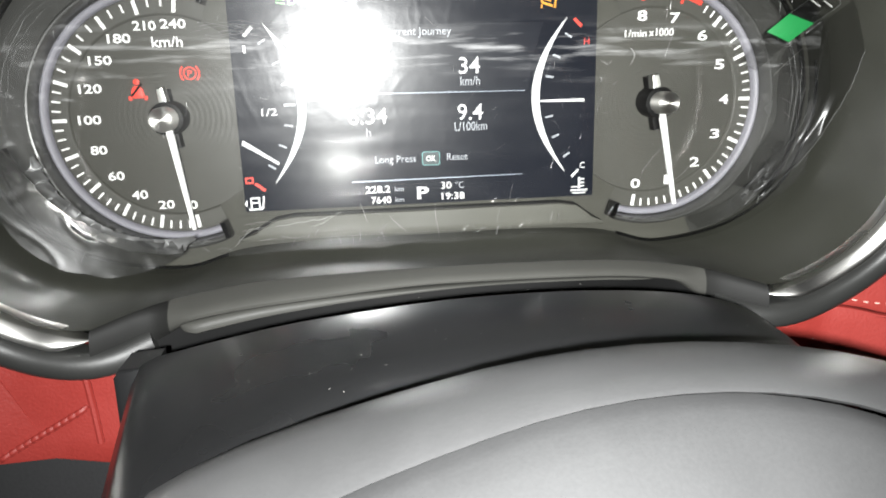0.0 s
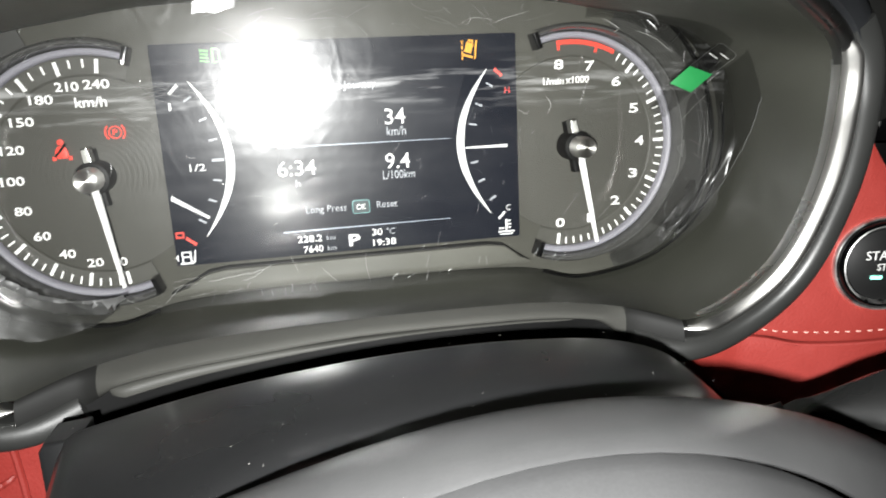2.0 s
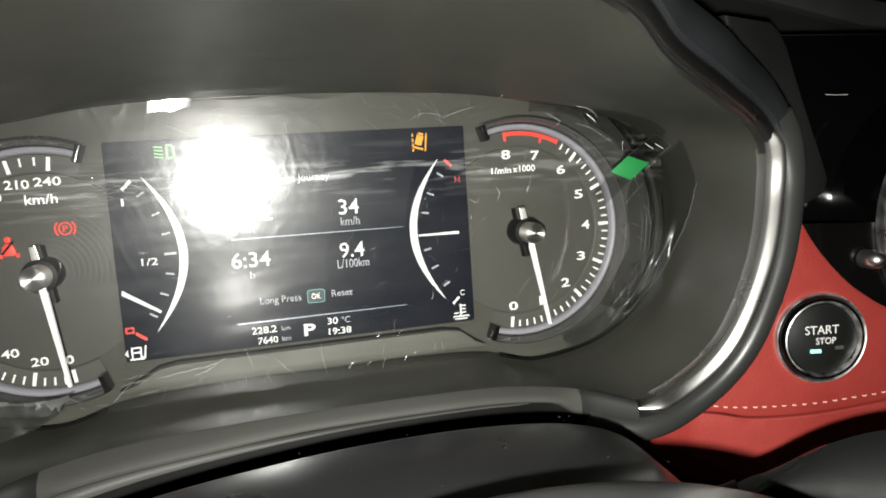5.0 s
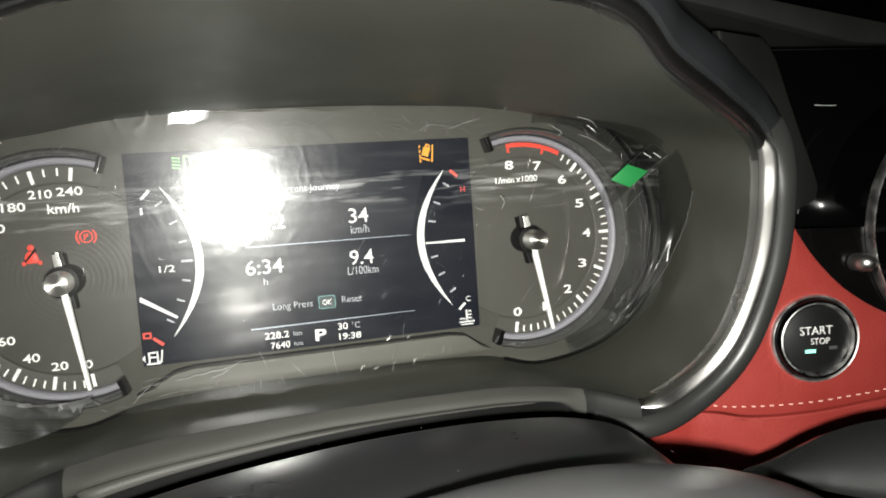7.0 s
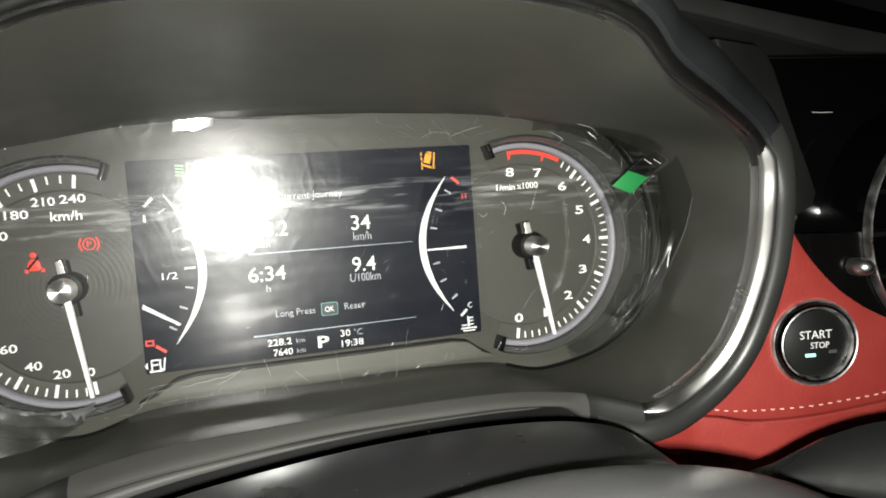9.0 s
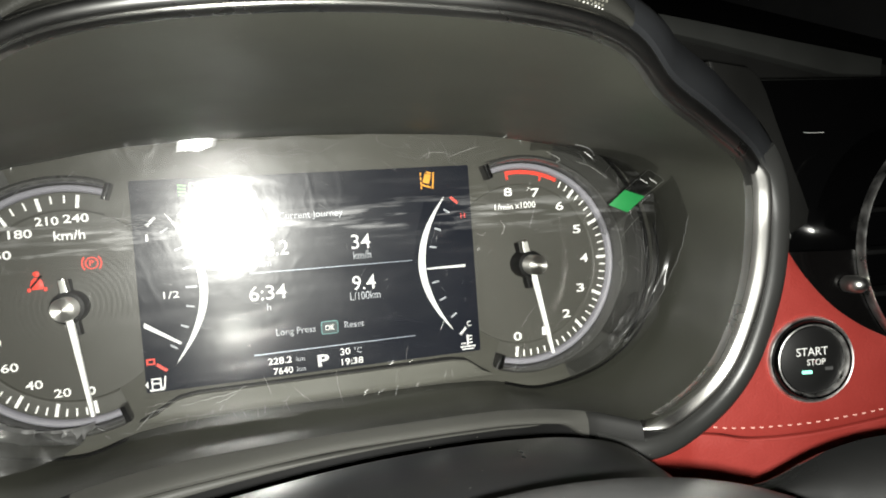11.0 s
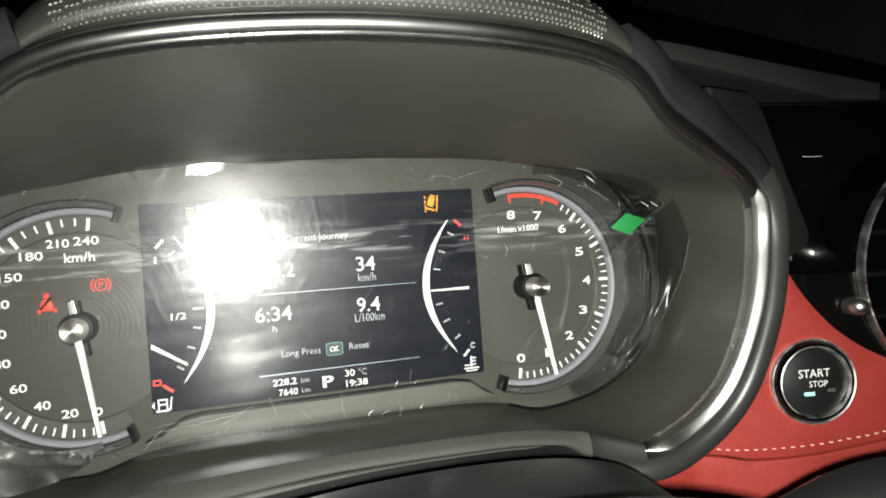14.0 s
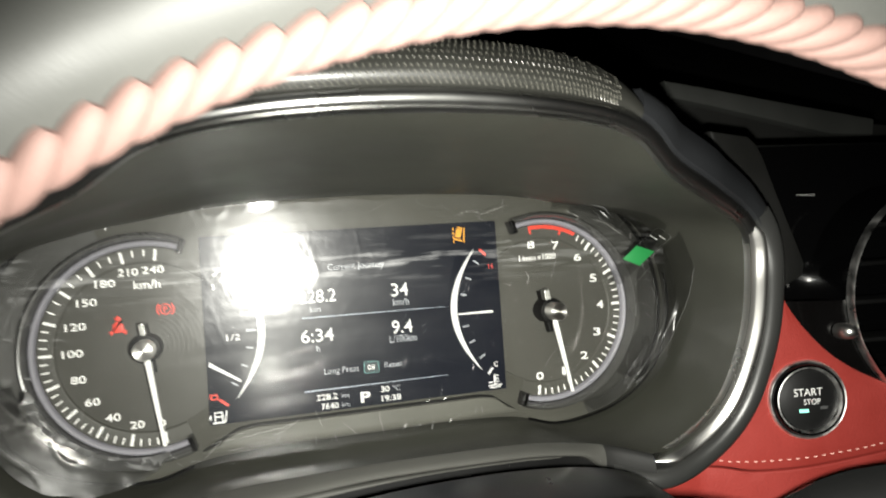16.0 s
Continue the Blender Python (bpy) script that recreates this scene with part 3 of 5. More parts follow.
def radial_spun(name="radial_spun_metal", colour=(0.70, 0.69, 0.66), rough=0.38, aniso=0.9):
    m = bpy.data.materials.new(name)
    m.use_nodes = True
    n, l = m.node_tree.nodes, m.node_tree.links
    b = n["Principled BSDF"]
    b.inputs["Base Color"].default_value = (*colour, 1)
    b.inputs["Metallic"].default_value = 1.0
    b.inputs["Roughness"].default_value = rough
    b.inputs["Anisotropic"].default_value = aniso
    b.inputs["Anisotropic Rotation"].default_value = 0.25
    t = n.new("ShaderNodeTangent")
    t.direction_type, t.axis = "RADIAL", "Y"
    l.new(t.outputs[0], b.inputs["Tangent"])
    return m


SPUNFACE = radial_spun()
needle(LEFT, 172.5, speedo)
needle(RIGHT, 169.0, tacho)


def centred(ob, x, y, z):
    """Moves an object's own origin to a point of the cluster's frame, so that its turned grain runs round it."""
    shift = Vector((x, y, z)) - AT[ob.parent]
    ob.data.transform(Matrix.Translation(-shift))
    ob.location = shift


for ob in list(speedo.children) + list(tacho.children):
    if ob.name.startswith("hub_cap"):
        centred(ob, LEFT if ob.parent is speedo else RIGHT, -0.020, DZ)

# tell-tales in the speedometer
part("belt_light", joined(disc(-0.1140, 0.0094, 0.0012, -0.0012, -0.0004, 20, 0.0001), slab([(-0.1166, 0.0040), (-0.1158, 0.0030), (-0.1122, 0.0030), (-0.1114, 0.0040), (-0.1120, 0.0066), (-0.1130, 0.0078), (-0.1150, 0.0078), (-0.1160, 0.0066)], -0.0012, -0.0004, 0.0001),
                          slab(box2(-0.1170, 0.0030, 0.0012, 0.0016), -0.0012, -0.0004, 0.0001), slab(box2(-0.1110, 0.0030, 0.0012, 0.0016), -0.0012, -0.0004, 0.0001)), REDLIT, speedo, "glowing red belt warning light")
part("belt_mark", slab(box2(-0.1142, 0.0062, 0.0066, 0.0008, -48), -0.0014, -0.0011, 0.0001), BLACK, speedo)
part("brake_light", joined(lathe(-0.0930, 0.0122, [(0.0021, -0.0004), (0.0021, -0.0012), (0.0026, -0.0012), (0.0026, -0.0004)], n=32), lathe(-0.0930, 0.0122, [(0.0034, -0.0004), (0.0034, -0.0012), (0.0040, -0.0012), (0.0040, -0.0004)], 45, 135, 14),
                           lathe(-0.0930, 0.0122, [(0.0034, -0.0004), (0.0034, -0.0012), (0.0040, -0.0012), (0.0040, -0.0004)], 225, 315, 14), letters("P", -0.0930, 0.0122, 0.0018, 0.0025, -0.0004, 0.0008, 0.01)), REDLIT, speedo, "glowing red parking brake light")

# ---------------------------------------------------------------- the screen and what it shows
screen = part("screen", slab(box2(0, 0, SW, SH, 0, 0.0008), -0.0002, 0.004, 0.0002), SCREEN, cluster, "dark blue trip computer screen")
part("screen_band", slab([(-0.050, 0.0018), (0.0465, 0.0018), (0.0475, 0.012), (0.053, 0.0295), (-0.053, 0.0295), (-0.051, 0.012)], -0.0004, -0.0001, 0.00005), SCREEN_TOP, screen, smooth=0)


def show(text, x, z, w, h, material=None, bold=0.0, name="readout"):
    part(name, letters(text, x, z, w, h, -0.0004, 0.0001, bold), material or WHITE, screen, smooth=0)


def mark(name, outline2, material, y=-0.0005):
    part(name, slab(outline2, y, y + 0.0003, 0.00004), material, screen, smooth=0)


show("Current Journey", -0.0010, 0.0262, 0.0290, 0.0042, DIM)
show("228.2", -0.0215, 0.0125, 0.0185, 0.0066, WHITE, 0.006)
show("km", -0.0230, 0.0060, 0.0052, 0.0030, DIM)
show("34", 0.0210, 0.0125, 0.0090, 0.0068, WHITE, 0.006)
show("km/h", 0.0212, 0.0062, 0.0084, 0.0038, DIM)
show("6:34", -0.0228, -0.0072, 0.0162, 0.0066, WHITE, 0.006)
show("h", -0.0228, -0.0138, 0.0018, 0.0032, DIM)
show("9.4", 0.0210, -0.0068, 0.0110, 0.0068, WHITE, 0.006)
show("L/100km", 0.0212, -0.0128, 0.0142, 0.0038, DIM)
show("Long Press", -0.0118, -0.0262, 0.0176, 0.0040, DIM)
show("Reset", 0.0150, -0.0256, 0.0092, 0.0030, DIM)
mark("key_frame", box2(0.0035, -0.0260, 0.0078, 0.0060, 0, 0.0010), TEAL, -0.00045)
mark("key_face", box2(0.0035, -0.0260, 0.0072, 0.0054, 0, 0.0009), TEALBG, -0.0006)
part("readout", letters("OK", 0.0035, -0.0260, 0.0042, 0.0025, -0.0006, 0.0001, 0.012), WHITE, screen, smooth=0)
mark("rule_line", [(-0.0310, -0.03515), (0.0440, -0.03465), (0.0440, -0.03445), (-0.0310, -0.03455)], LINE)
mark("rule_line", [(-0.0300, 0.0017), (0.0450, 0.0014), (0.0450, 0.0016), (-0.0300, 0.0023)], LINE)
show("228.2", -0.0200, -0.0385, 0.0106, 0.0031, WHITE, 0.014)
show("km", -0.0108, -0.0387, 0.0038, 0.0022, DIM)
show("7640", -0.0188, -0.0432, 0.0086, 0.0031, WHITE, 0.014)
show("km", -0.0108, -0.0433, 0.0038, 0.0022, DIM)
show("P", -0.0005, -0.0408, 0.0052, 0.0054, WHITE, 0.03)
show("30", 0.0098, -0.0380, 0.0046, 0.0031, WHITE, 0.012)
show("°C", 0.0158, -0.0380, 0.0038, 0.0030, DIM)
show("19:38", 0.0128, -0.0428, 0.0102, 0.0031, WHITE, 0.014)


def crescent(side):
    """The bright sickle beside a bar gauge, thick in the middle and thin at its ends."""
    outer, inner = [], []
    for i in range(33):
        t = -1 + 2 * i / 32
        z = -0.0015 + 0.0325 * t
        bow = 0.0150 * t * t
        w = 0.0033 * (1 - t * t) ** 0.8 + 0.0002
        outer.append((side * (0.0480 + bow), z))
        inner.append((side * (0.0480 + bow + w), z))
    return outer + list(reversed(inner))


for side in (1, -1):
    mark("gauge_sickle", crescent(side), WHITE)
    for i, t in enumerate((-0.78, -0.52, -0.26, 0.0, 0.26, 0.52, 0.78)):
        if i == 3 and side > 0:
            continue
        z = -0.0015 + 0.0325 * t
        x = side * (0.0480 + 0.0150 * t * t + 0.0068)
        mark("gauge_tick", box2(x, z, 0.0034 if i != 3 else 0.0048, 0.0008 if i != 3 else 0.0011, side * t * 42), DIM)
mark("gauge_pointer", [(0.0520, -0.0036), (0.0715, -0.0040), (0.0715, -0.0026), (0.0520, -0.0028)], WHITE)
mark("gauge_pointer", [(-0.0755, -0.0172), (-0.0612, -0.0262), (-0.0606, -0.0252), (-0.0750, -0.0152)], WHITE)
show("H", 0.0720, 0.0212, 0.0024, 0.0026, REDDIM, 0.006)
show("C", 0.0712, -0.0318, 0.0022, 0.0026, WHITE, 0.008)
mark("gauge_end", box2(0.0680, 0.0290, 0.0046, 0.0013, 42), REDLIT)
mark("gauge_end", box2(0.0680, -0.0352, 0.0044, 0.0011, -45), WHITE)
mark("gauge_end", box2(-0.0690, 0.0278, 0.0050, 0.0013, -45), WHITE)
show("1", -0.0710, 0.0210, 0.0010, 0.0030, WHITE, 0.006)
show("1/2", -0.0632, -0.0042, 0.0064, 0.0030, WHITE, 0.006)
mark("gauge_end", box2(-0.0695, -0.0352, 0.0052, 0.0013, 38), REDLIT)
part("reserve_mark", joined(slab(box2(-0.0738, -0.0312, 0.0034, 0.0007), -0.0005, -0.0002, 0.00004), slab(box2(-0.0738, -0.0332, 0.0034, 0.0007), -0.0005, -0.0002, 0.00004),
                            slab(box2(-0.0752, -0.0322, 0.0007, 0.0026), -0.0005, -0.0002, 0.00004), slab(box2(-0.0724, -0.0322, 0.0007, 0.0026), -0.0005, -0.0002, 0.00004)), REDLIT, screen, smooth=0)


def pump():
    b = [box2(-0.0722, -0.0398, 0.0038, 0.0007), box2(-0.0722, -0.0446, 0.0056, 0.0008), box2(-0.0739, -0.0420, 0.0007, 0.0050), box2(-0.0705, -0.0420, 0.0007, 0.0050), box2(-0.0722, -0.0418, 0.0034, 0.0007),
         box2(-0.0688, -0.0415, 0.0007, 0.0050, 8), box2(-0.0696, -0.0440, 0.0018, 0.0007), [(-0.0755, -0.0404), (-0.0755, -0.0436), (-0.0768, -0.0420)]]
    return joined(*[slab(o, -0.0005, -0.0002, 0.00004) for o in b])


def thermometer():
    b = [box2(0.0700, -0.0398, 0.0009, 0.0052), box2(0.0712, -0.0380, 0.0024, 0.0006), box2(0.0712, -0.0396, 0.0024, 0.0006), box2(0.0712, -0.0412, 0.0024, 0.0006),
         box2(0.0700, -0.0430, 0.0078, 0.0007), box2(0.0678, -0.0414, 0.0026, 0.0006), box2(0.0700, -0.0442, 0.0060, 0.0006)]
    return joined(*[slab(o, -0.0005, -0.0002, 0.00004) for o in b])


def lane():
    b = [box2(0.0522, 0.0390 + 0.0022 * k, 0.0007, 0.0014) for k in (-1.5, -0.5, 0.5, 1.5)] + [box2(0.0582, 0.0390, 0.0007, 0.0080, 6), box2(0.0552, 0.0400, 0.0032, 0.0044, 18), box2(0.0546, 0.0365, 0.0046, 0.0009, 18), box2(0.0562, 0.0428, 0.0024, 0.0009, 18)]
    return joined(*[slab(o, -0.0005, -0.0002, 0.00004) for o in b])


def headlamp():
    b = [box2(-0.0553, 0.0405 + 0.0014 * k, 0.0034, 0.0006, 8) for k in (-1.5, -0.5, 0.5, 1.5)] + [box2(-0.0520, 0.0406, 0.0009, 0.0056), box2(-0.0508, 0.0432, 0.0024, 0.0007, 15), box2(-0.0508, 0.0380, 0.0024, 0.0007, -15), box2(-0.0494, 0.0406, 0.0008, 0.0042)]
    return joined(*[slab(o, -0.0005, -0.0002, 0.00004) for o in b])


part("fuel_symbol", pump(), WHITE, screen, smooth=0)
part("coolant_symbol", thermometer(), WHITE, screen, smooth=0)
part("lane_symbol", lane(), AMBER, screen, "glowing amber lane warning symbol", smooth=0)
part("headlamp_symbol", headlamp(), GREENLIT, screen, "green headlamp symbol", smooth=0)

# the clear lens
def flat_uv(ob):
    uv = ob.data.uv_layers.new(name="UVMap")
    for loop in ob.data.loops:
        co = ob.data.vertices[loop.vertex_index].co
        uv.data[loop.index].uv = (co.x, co.z)


def lens_y(x, z):
    return 0.006 * x - 0.0246 * z


# added pane, tilted close over the screen alone, for the torch's faint second glare
rows = [[(x, -0.0105 + 0.119 * z + 0.008 * x, z) for x in (-0.0762, -0.03, 0.03, 0.0762)] for z in (-0.0450, -0.015, 0.015, 0.0450)]
flat_uv(part("inner_pane", sheet(rows), PANE, cluster, "tilted clear pane added for a second glare"))
edge_pts = [Vector((p.x * 0.985, -0.0120, p.z * 0.98)) for p in back]
for side in (1, -1):
    pts = [p for p in edge_pts if p.x * side > 0.082 and p.z < 0.012]
    pts.sort(key=lambda p: math.atan2(p.z + 0.01, abs(p.x) - 0.08))
    part("lens_gasket", tube(pts, 0.0007, 6), BLACK, cluster, "black gasket along the lens edge")
lens = part("clear_lens", slab(lens_out, -0.0248, -0.0236, 0.0004, warp=lens_y), LENS, cluster, "clear plastic lens", smooth=30)
flat_uv(lens)

# ---------------------------------------------------------------- the protective film that still covers the lens
film = thing("protective_film", (0, -0.0260, 0), "wrinkled clear protective film stuck over the instruments", "film")


def film_y(x, z):
    edge = max(0.0, (abs(x) - 0.128) / 0.03, (z - 0.046) / 0.016, (-z - 0.047) / 0.012)
    e = min(1.0, edge)
    y = 0.00013 * noise.noise(Vector((x * 26, z * 30, 1.3)))
    y += 0.00003 * noise.noise(Vector((x * 20, z * 230, 4.1)))
    low = min(1.0, max(0.0, 0.10 * (-z - 0.046) / 0.006, (abs(x) - 0.125) / 0.02, 0.45 * (z - 0.047) / 0.010))
    patch = max(0.0, 0.35 + 1.3 * noise.noise(Vector((x * 34, z * 34, 5.5))))
    for a, b, seed, height in ((85, 38, 2.2, 0.00030), (150, 95, 7.7, 0.00020)):
        n1 = noise.noise(Vector((x * a + z * 18, z * b - x * 12, seed)))
        y -= (0.10 + low) * patch * height * max(0.0, 1.0 - 5.0 * abs(n1)) ** 1.5
    y += 0.00012 * low * noise.noise(Vector((x * 140, z * 120, 3.1)))
    return min(-0.0005, y - 0.0010)


NX, NZ = 480, 190
rows = []
for j in range(NZ + 1):
    v = j / NZ
    row = []
    for i in range(NX + 1):
        x = -0.163 + 0.326 * i / NX
        zt = 0.0578 - 0.022 * max(0.0, (abs(x) - 0.105) / 0.058) ** 2 + 0.0016 * noise.noise(Vector((x * 60, 0, 9)))
        zb = -0.0578 + 0.022 * max(0.0, (abs(x) - 0.115) / 0.048) ** 2 + 0.0012 * noise.noise(Vector((x * 70, 5, 9)))
        z = zb + (zt - zb) * v
        row.append((x, -0.0248 + lens_y(x, z) + film_y(x, z), z))
    rows.append(row)
flat_uv(part("film_sheet", sheet(rows), FILM, film, "wrinkled clear film"))
# a fold of the film's upper edge that stands up to the light
rows = [[(-0.0545 + 0.0150 * u + 0.0010 * v, -0.0282 - 0.0008 * v + 0.0005 * (2 * u - 1) ** 3 - 0.00004 * math.sin(15 * u + 3 * v), 0.0535 + 0.0015 * u + (0.0056 - 0.0016 * u) * v + 0.0004 * math.sin(9 * u + 2 * v)) for v in (0.0, 0.2, 0.4, 0.6, 0.8, 1.0)] for u in [k / 20 for k in range(21)]]
flat_uv(part("folded_edge", sheet(rows), clear("folded_film", 0.22, 0.24, haze=0.02), film, "shiny folded film edge"))
# fine creases and scratches of the film, catching the light
bm = bmesh.new()
rng = random.Random(7)
for k in range(130):
    edge = k % 3 == 0
    x = rng.uniform(-0.15, 0.15) if k % 4 else rng.uniform(0.0, 0.10)
    z = rng.choice((-0.053, 0.053)) + rng.uniform(-0.006, 0.005) if edge else rng.uniform(-0.05, 0.055)
    ang = math.atan2(z - 0.02, x + 0.04) + math.pi / 2 + rng.gauss(0, 0.55)
    size, bend = rng.choice((0.0025, 0.004, 0.006, 0.010)) * rng.uniform(0.6, 1.3), rng.uniform(-1.4, 1.4)
    pts, px, pz = [], x, z
    for i in range(6):
        pts.append(Vector((px, -0.0262 + lens_y(px, pz), pz)))
        px, pz, ang = px + math.cos(ang) * size / 5, pz + math.sin(ang) * size / 5, ang + bend / 5
    if all(abs(q.x) < 0.16 and -0.059 < q.z < 0.0595 for q in pts):
        bm = joined(bm, tube(pts, rng.choice((0.00002, 0.00003, 0.00004, 0.00006)), 5))
for k in range(112):
    if k < 30:
        x, z, ang, size, r = rng.uniform(-0.055, 0.115), rng.uniform(0.0475, 0.0560), rng.choice((-0.5, 0.35, 0.15)) + rng.gauss(0, 0.2), rng.uniform(0.005, 0.014), 0.00004
    elif k < 52:
        x, z, ang, size, r = rng.uniform(-0.065, 0.075), rng.uniform(-0.0570, -0.0500), 1.5 + rng.gauss(0, 0.35), rng.uniform(0.0015, 0.0045), rng.choice((0.00005, 0.0001))
    else:
        c, a, far = (RIGHT, rng.uniform(0.2, 2.9), rng.uniform(0.050, 0.060)) if k < 84 else (LEFT, rng.uniform(2.7, 4.6), rng.uniform(0.048, 0.058))
        x, z, ang, size, r = c + far * math.sin(a), DZ + far * math.cos(a), a + rng.choice((0.1, 1.5)) + rng.gauss(0, 0.5), rng.uniform(0.002, 0.008), rng.choice((0.00005, 0.00008))
    pts, bend = [], rng.uniform(-0.9, 0.9)
    for i in range(6):
        pts.append(Vector((x, -0.0262 + lens_y(x, z), z)))
        x, z, ang = x + math.cos(ang) * size / 5, z + math.sin(ang) * size / 5, ang + bend / 5
    if all(abs(q.x) < 0.16 and -0.0578 < q.z < 0.0575 for q in pts):
        bm = joined(bm, tube(pts, r, 5))
# combed stretch lines beside the brightest glare
for k in range(26):
    x, z, size = rng.uniform(-0.086, -0.050), rng.gauss(0.0262, 0.0022), rng.uniform(0.008, 0.026)
    pts = [Vector((x + size * i / 7, -0.0262 + lens_y(x, z), z + 0.0009 * math.sin(0.7 * i + k) + size * i / 7 * rng.uniform(-0.03, 0.02))) for i in range(8)]
    bm = joined(bm, tube(pts, rng.choice((0.00003, 0.00004, 0.00007)), 5))
creases = part("creases", bm, CREASE, film, "fine creases in the film", kind="stuff")
flat_uv(creases)
# the film's pressed edges just outside the lit rings
for c, side in ((LEFT, -1), (RIGHT, 1)):
    for r, w, seed in ((0.0509, 0.00010, 1.0), (0.0530, 0.00014, 4.0), (0.0550, 0.00008, 8.0)):
        pts = []
        for i in range(90):
            a = radians(side * (22 + 138 * i / 89))
            rr = r + 0.0009 * noise.noise(Vector((i * 0.16, seed, side)))
            x, z = c + rr * math.sin(a), DZ + rr * math.cos(a)
            pts.append(Vector((x, -0.0264 + lens_y(x, z), z)))
        flat_uv(part("pressed_edge", tube(pts, w, 5), EDGE, film, "bright line pressed into the film"))
# loose film pleated round the lower outside of both dials
def pleats(c, side, a0, a1, r0, r1, along, radial, count, seed):
    """A band of film round a dial in irregular pleats that rise towards the driver; slopes run from the first pleat to the last."""
    rng = random.Random(seed)
    cuts = [0.0]
    for k in range(count):
        cuts.append(cuts[-1] + rng.uniform(0.6, 1.5))
    cuts = [q / cuts[-1] for q in cuts]
    lean = [rng.uniform(-1.0, 1.0) for k in range(count)]
    rows = []
    for k in range(count):
        u0, u1 = cuts[k], cuts[k + 1]
        rise = (along[0] + (along[1] - along[0]) * (u0 + u1) / 2) * rng.uniform(0.88, 1.1)
        for f in (0.02, 0.15, 0.38, 0.62, 0.85, 0.95):
            u = u0 + (u1 - u0) * f
            out = radial[0] + (radial[1] - radial[0]) * u
            row = []
            for m in range(13):
                v = m / 12
                r = r0 + (r1 - r0) * v * (0.94 + 0.12 * noise.noise(Vector((u * 9, side, seed)))) * min(1.0, 0.25 + 9.0 * u, 0.25 + 9.0 * (1.0 - u))
                a = radians(side * (a0 + (a1 - a0) * u + 2.6 * lean[k] * (v - 0.5) * min(f, 1.0 - f) * 4.0 + 1.6 * noise.noise(Vector((u * 25, v * 2.5, seed)))))
                x, z = c + r * math.sin(a), DZ + r * math.cos(a)
                y = -0.0274 - rise * (0.95 - f) * radians((a1 - a0) * (u1 - u0)) * r0 + out * (r - r1) + 0.00013 * noise.noise(Vector((x * 160, z * 160, seed))) + 0.00007 * noise.noise(Vector((x * 420, z * 420, seed)))
                row.append((x, y, z))
            rows.append(row)
    return sheet(rows)


flat_uv(part("pleated_film", pleats(LEFT, -1, 104, 193, 0.0440, 0.0508, (0.55, 0.25), (0.10, 0.45), 15, 5), clear("crumpled_film", 0.34, 0.17, haze=0.62, tint=1.0), film, "pale crumpled film band round the dial"))
flat_uv(part("pleated_film", pleats(RIGHT, 1, 110, 172, 0.0468, 0.0542, (0.66, 0.06), (0.06, 0.22), 9, 8), clear("pleated_film", 0.26, 0.16, haze=0.03, tint=0.9), film, "loose pleated film beside the dial"))
# loose film sheet added below the speed dial to reflect torchlight onto the shroud
rows = []
for i in range(101):
    u = i / 100
    a = radians(-98 - 88 * u)
    row = []
    for j in range(25):
        r = 0.0450 + (0.0225 - 0.0040 * u) * j / 24 * (0.30 + 0.70 * math.sin(math.pi * min(1.0, 0.06 + u * 0.94))) + 0.0010 * noise.noise(Vector((i * 0.13, -3.0, j * 0.02)))
        x, z = LEFT + r * math.sin(a), DZ + r * math.cos(a)
        y = -0.0268 + min(0.0, -0.20 * (z + 0.066) + 0.10 * (x + 0.100) - 1.6 * (z + 0.050) ** 2)
        n1 = noise.noise(Vector((x * 60 + z * 25, z * 48, 9.1)))
        row.append((x, y + 0.00024 * noise.noise(Vector((x * 75, z * 75, 5.0))) + 0.00011 * noise.noise(Vector((x * 190, z * 190, 2.0))) - 0.0003 * max(0.0, 1.0 - 6.0 * abs(n1)), z))
    rows.append(row)
flat_uv(part("bellied_film", sheet(rows), clear("bellied_film", 0.58, 0.13), film, "loose film added below the dial to reflect light"))
# the loose upper corner of the film, bulging off the lens towards the hood
outer = spline([(0.0946, -0.030, 0.0588), (0.1121, -0.036, 0.0560), (0.1240, -0.039, 0.0528), (0.1355, -0.041, 0.0487), (0.1473, -0.043, 0.0443), (0.1560, -0.044, 0.0395)], 8)
rows = []
for i, p in enumerate(outer):
    u = i / (len(outer) - 1)
    a = radians(-4 + 66 * u)
    q = Vector((RIGHT + 0.0535 * math.sin(a), -0.0268, DZ + 0.0535 * math.cos(a)))
    rows.append([q.lerp(p, v) + Vector((0, -0.0035 * math.sin(math.pi * v) + 0.0005 * noise.noise(Vector((u * 6, v * 4, 8.0))), 0)) for v in [k / 12 for k in range(13)]])
flat_uv(part("loose_corner", sheet(rows), FLAP, film, "loose clear film bulging off the lens"))
flat_uv(part("corner_edge", tube([p + Vector((0, -0.0001, 0.0004 * noise.noise(Vector((k * 0.5, 1.0, 0))))) for k, p in enumerate(outer)], 0.00011, 5), PALEGLINT, film, "cut edge of the film with its gleam painted pale"))
for pts in (((0.0905, -0.030, 0.0535), (0.0930, -0.031, 0.0560), (0.0965, -0.032, 0.0580)), ((0.1135, -0.041, 0.0490), (0.1195, -0.042, 0.0470), (0.1225, -0.042, 0.0435)), ((0.1180, -0.041, 0.0455), (0.1210, -0.042, 0.0425), (0.1215, -0.042, 0.0415))):
    flat_uv(part("corner_crease", spindle(spline([Vector(p) for p in pts], 5), 0.00028, 6), CREASE, film, "bright crease in the film"))
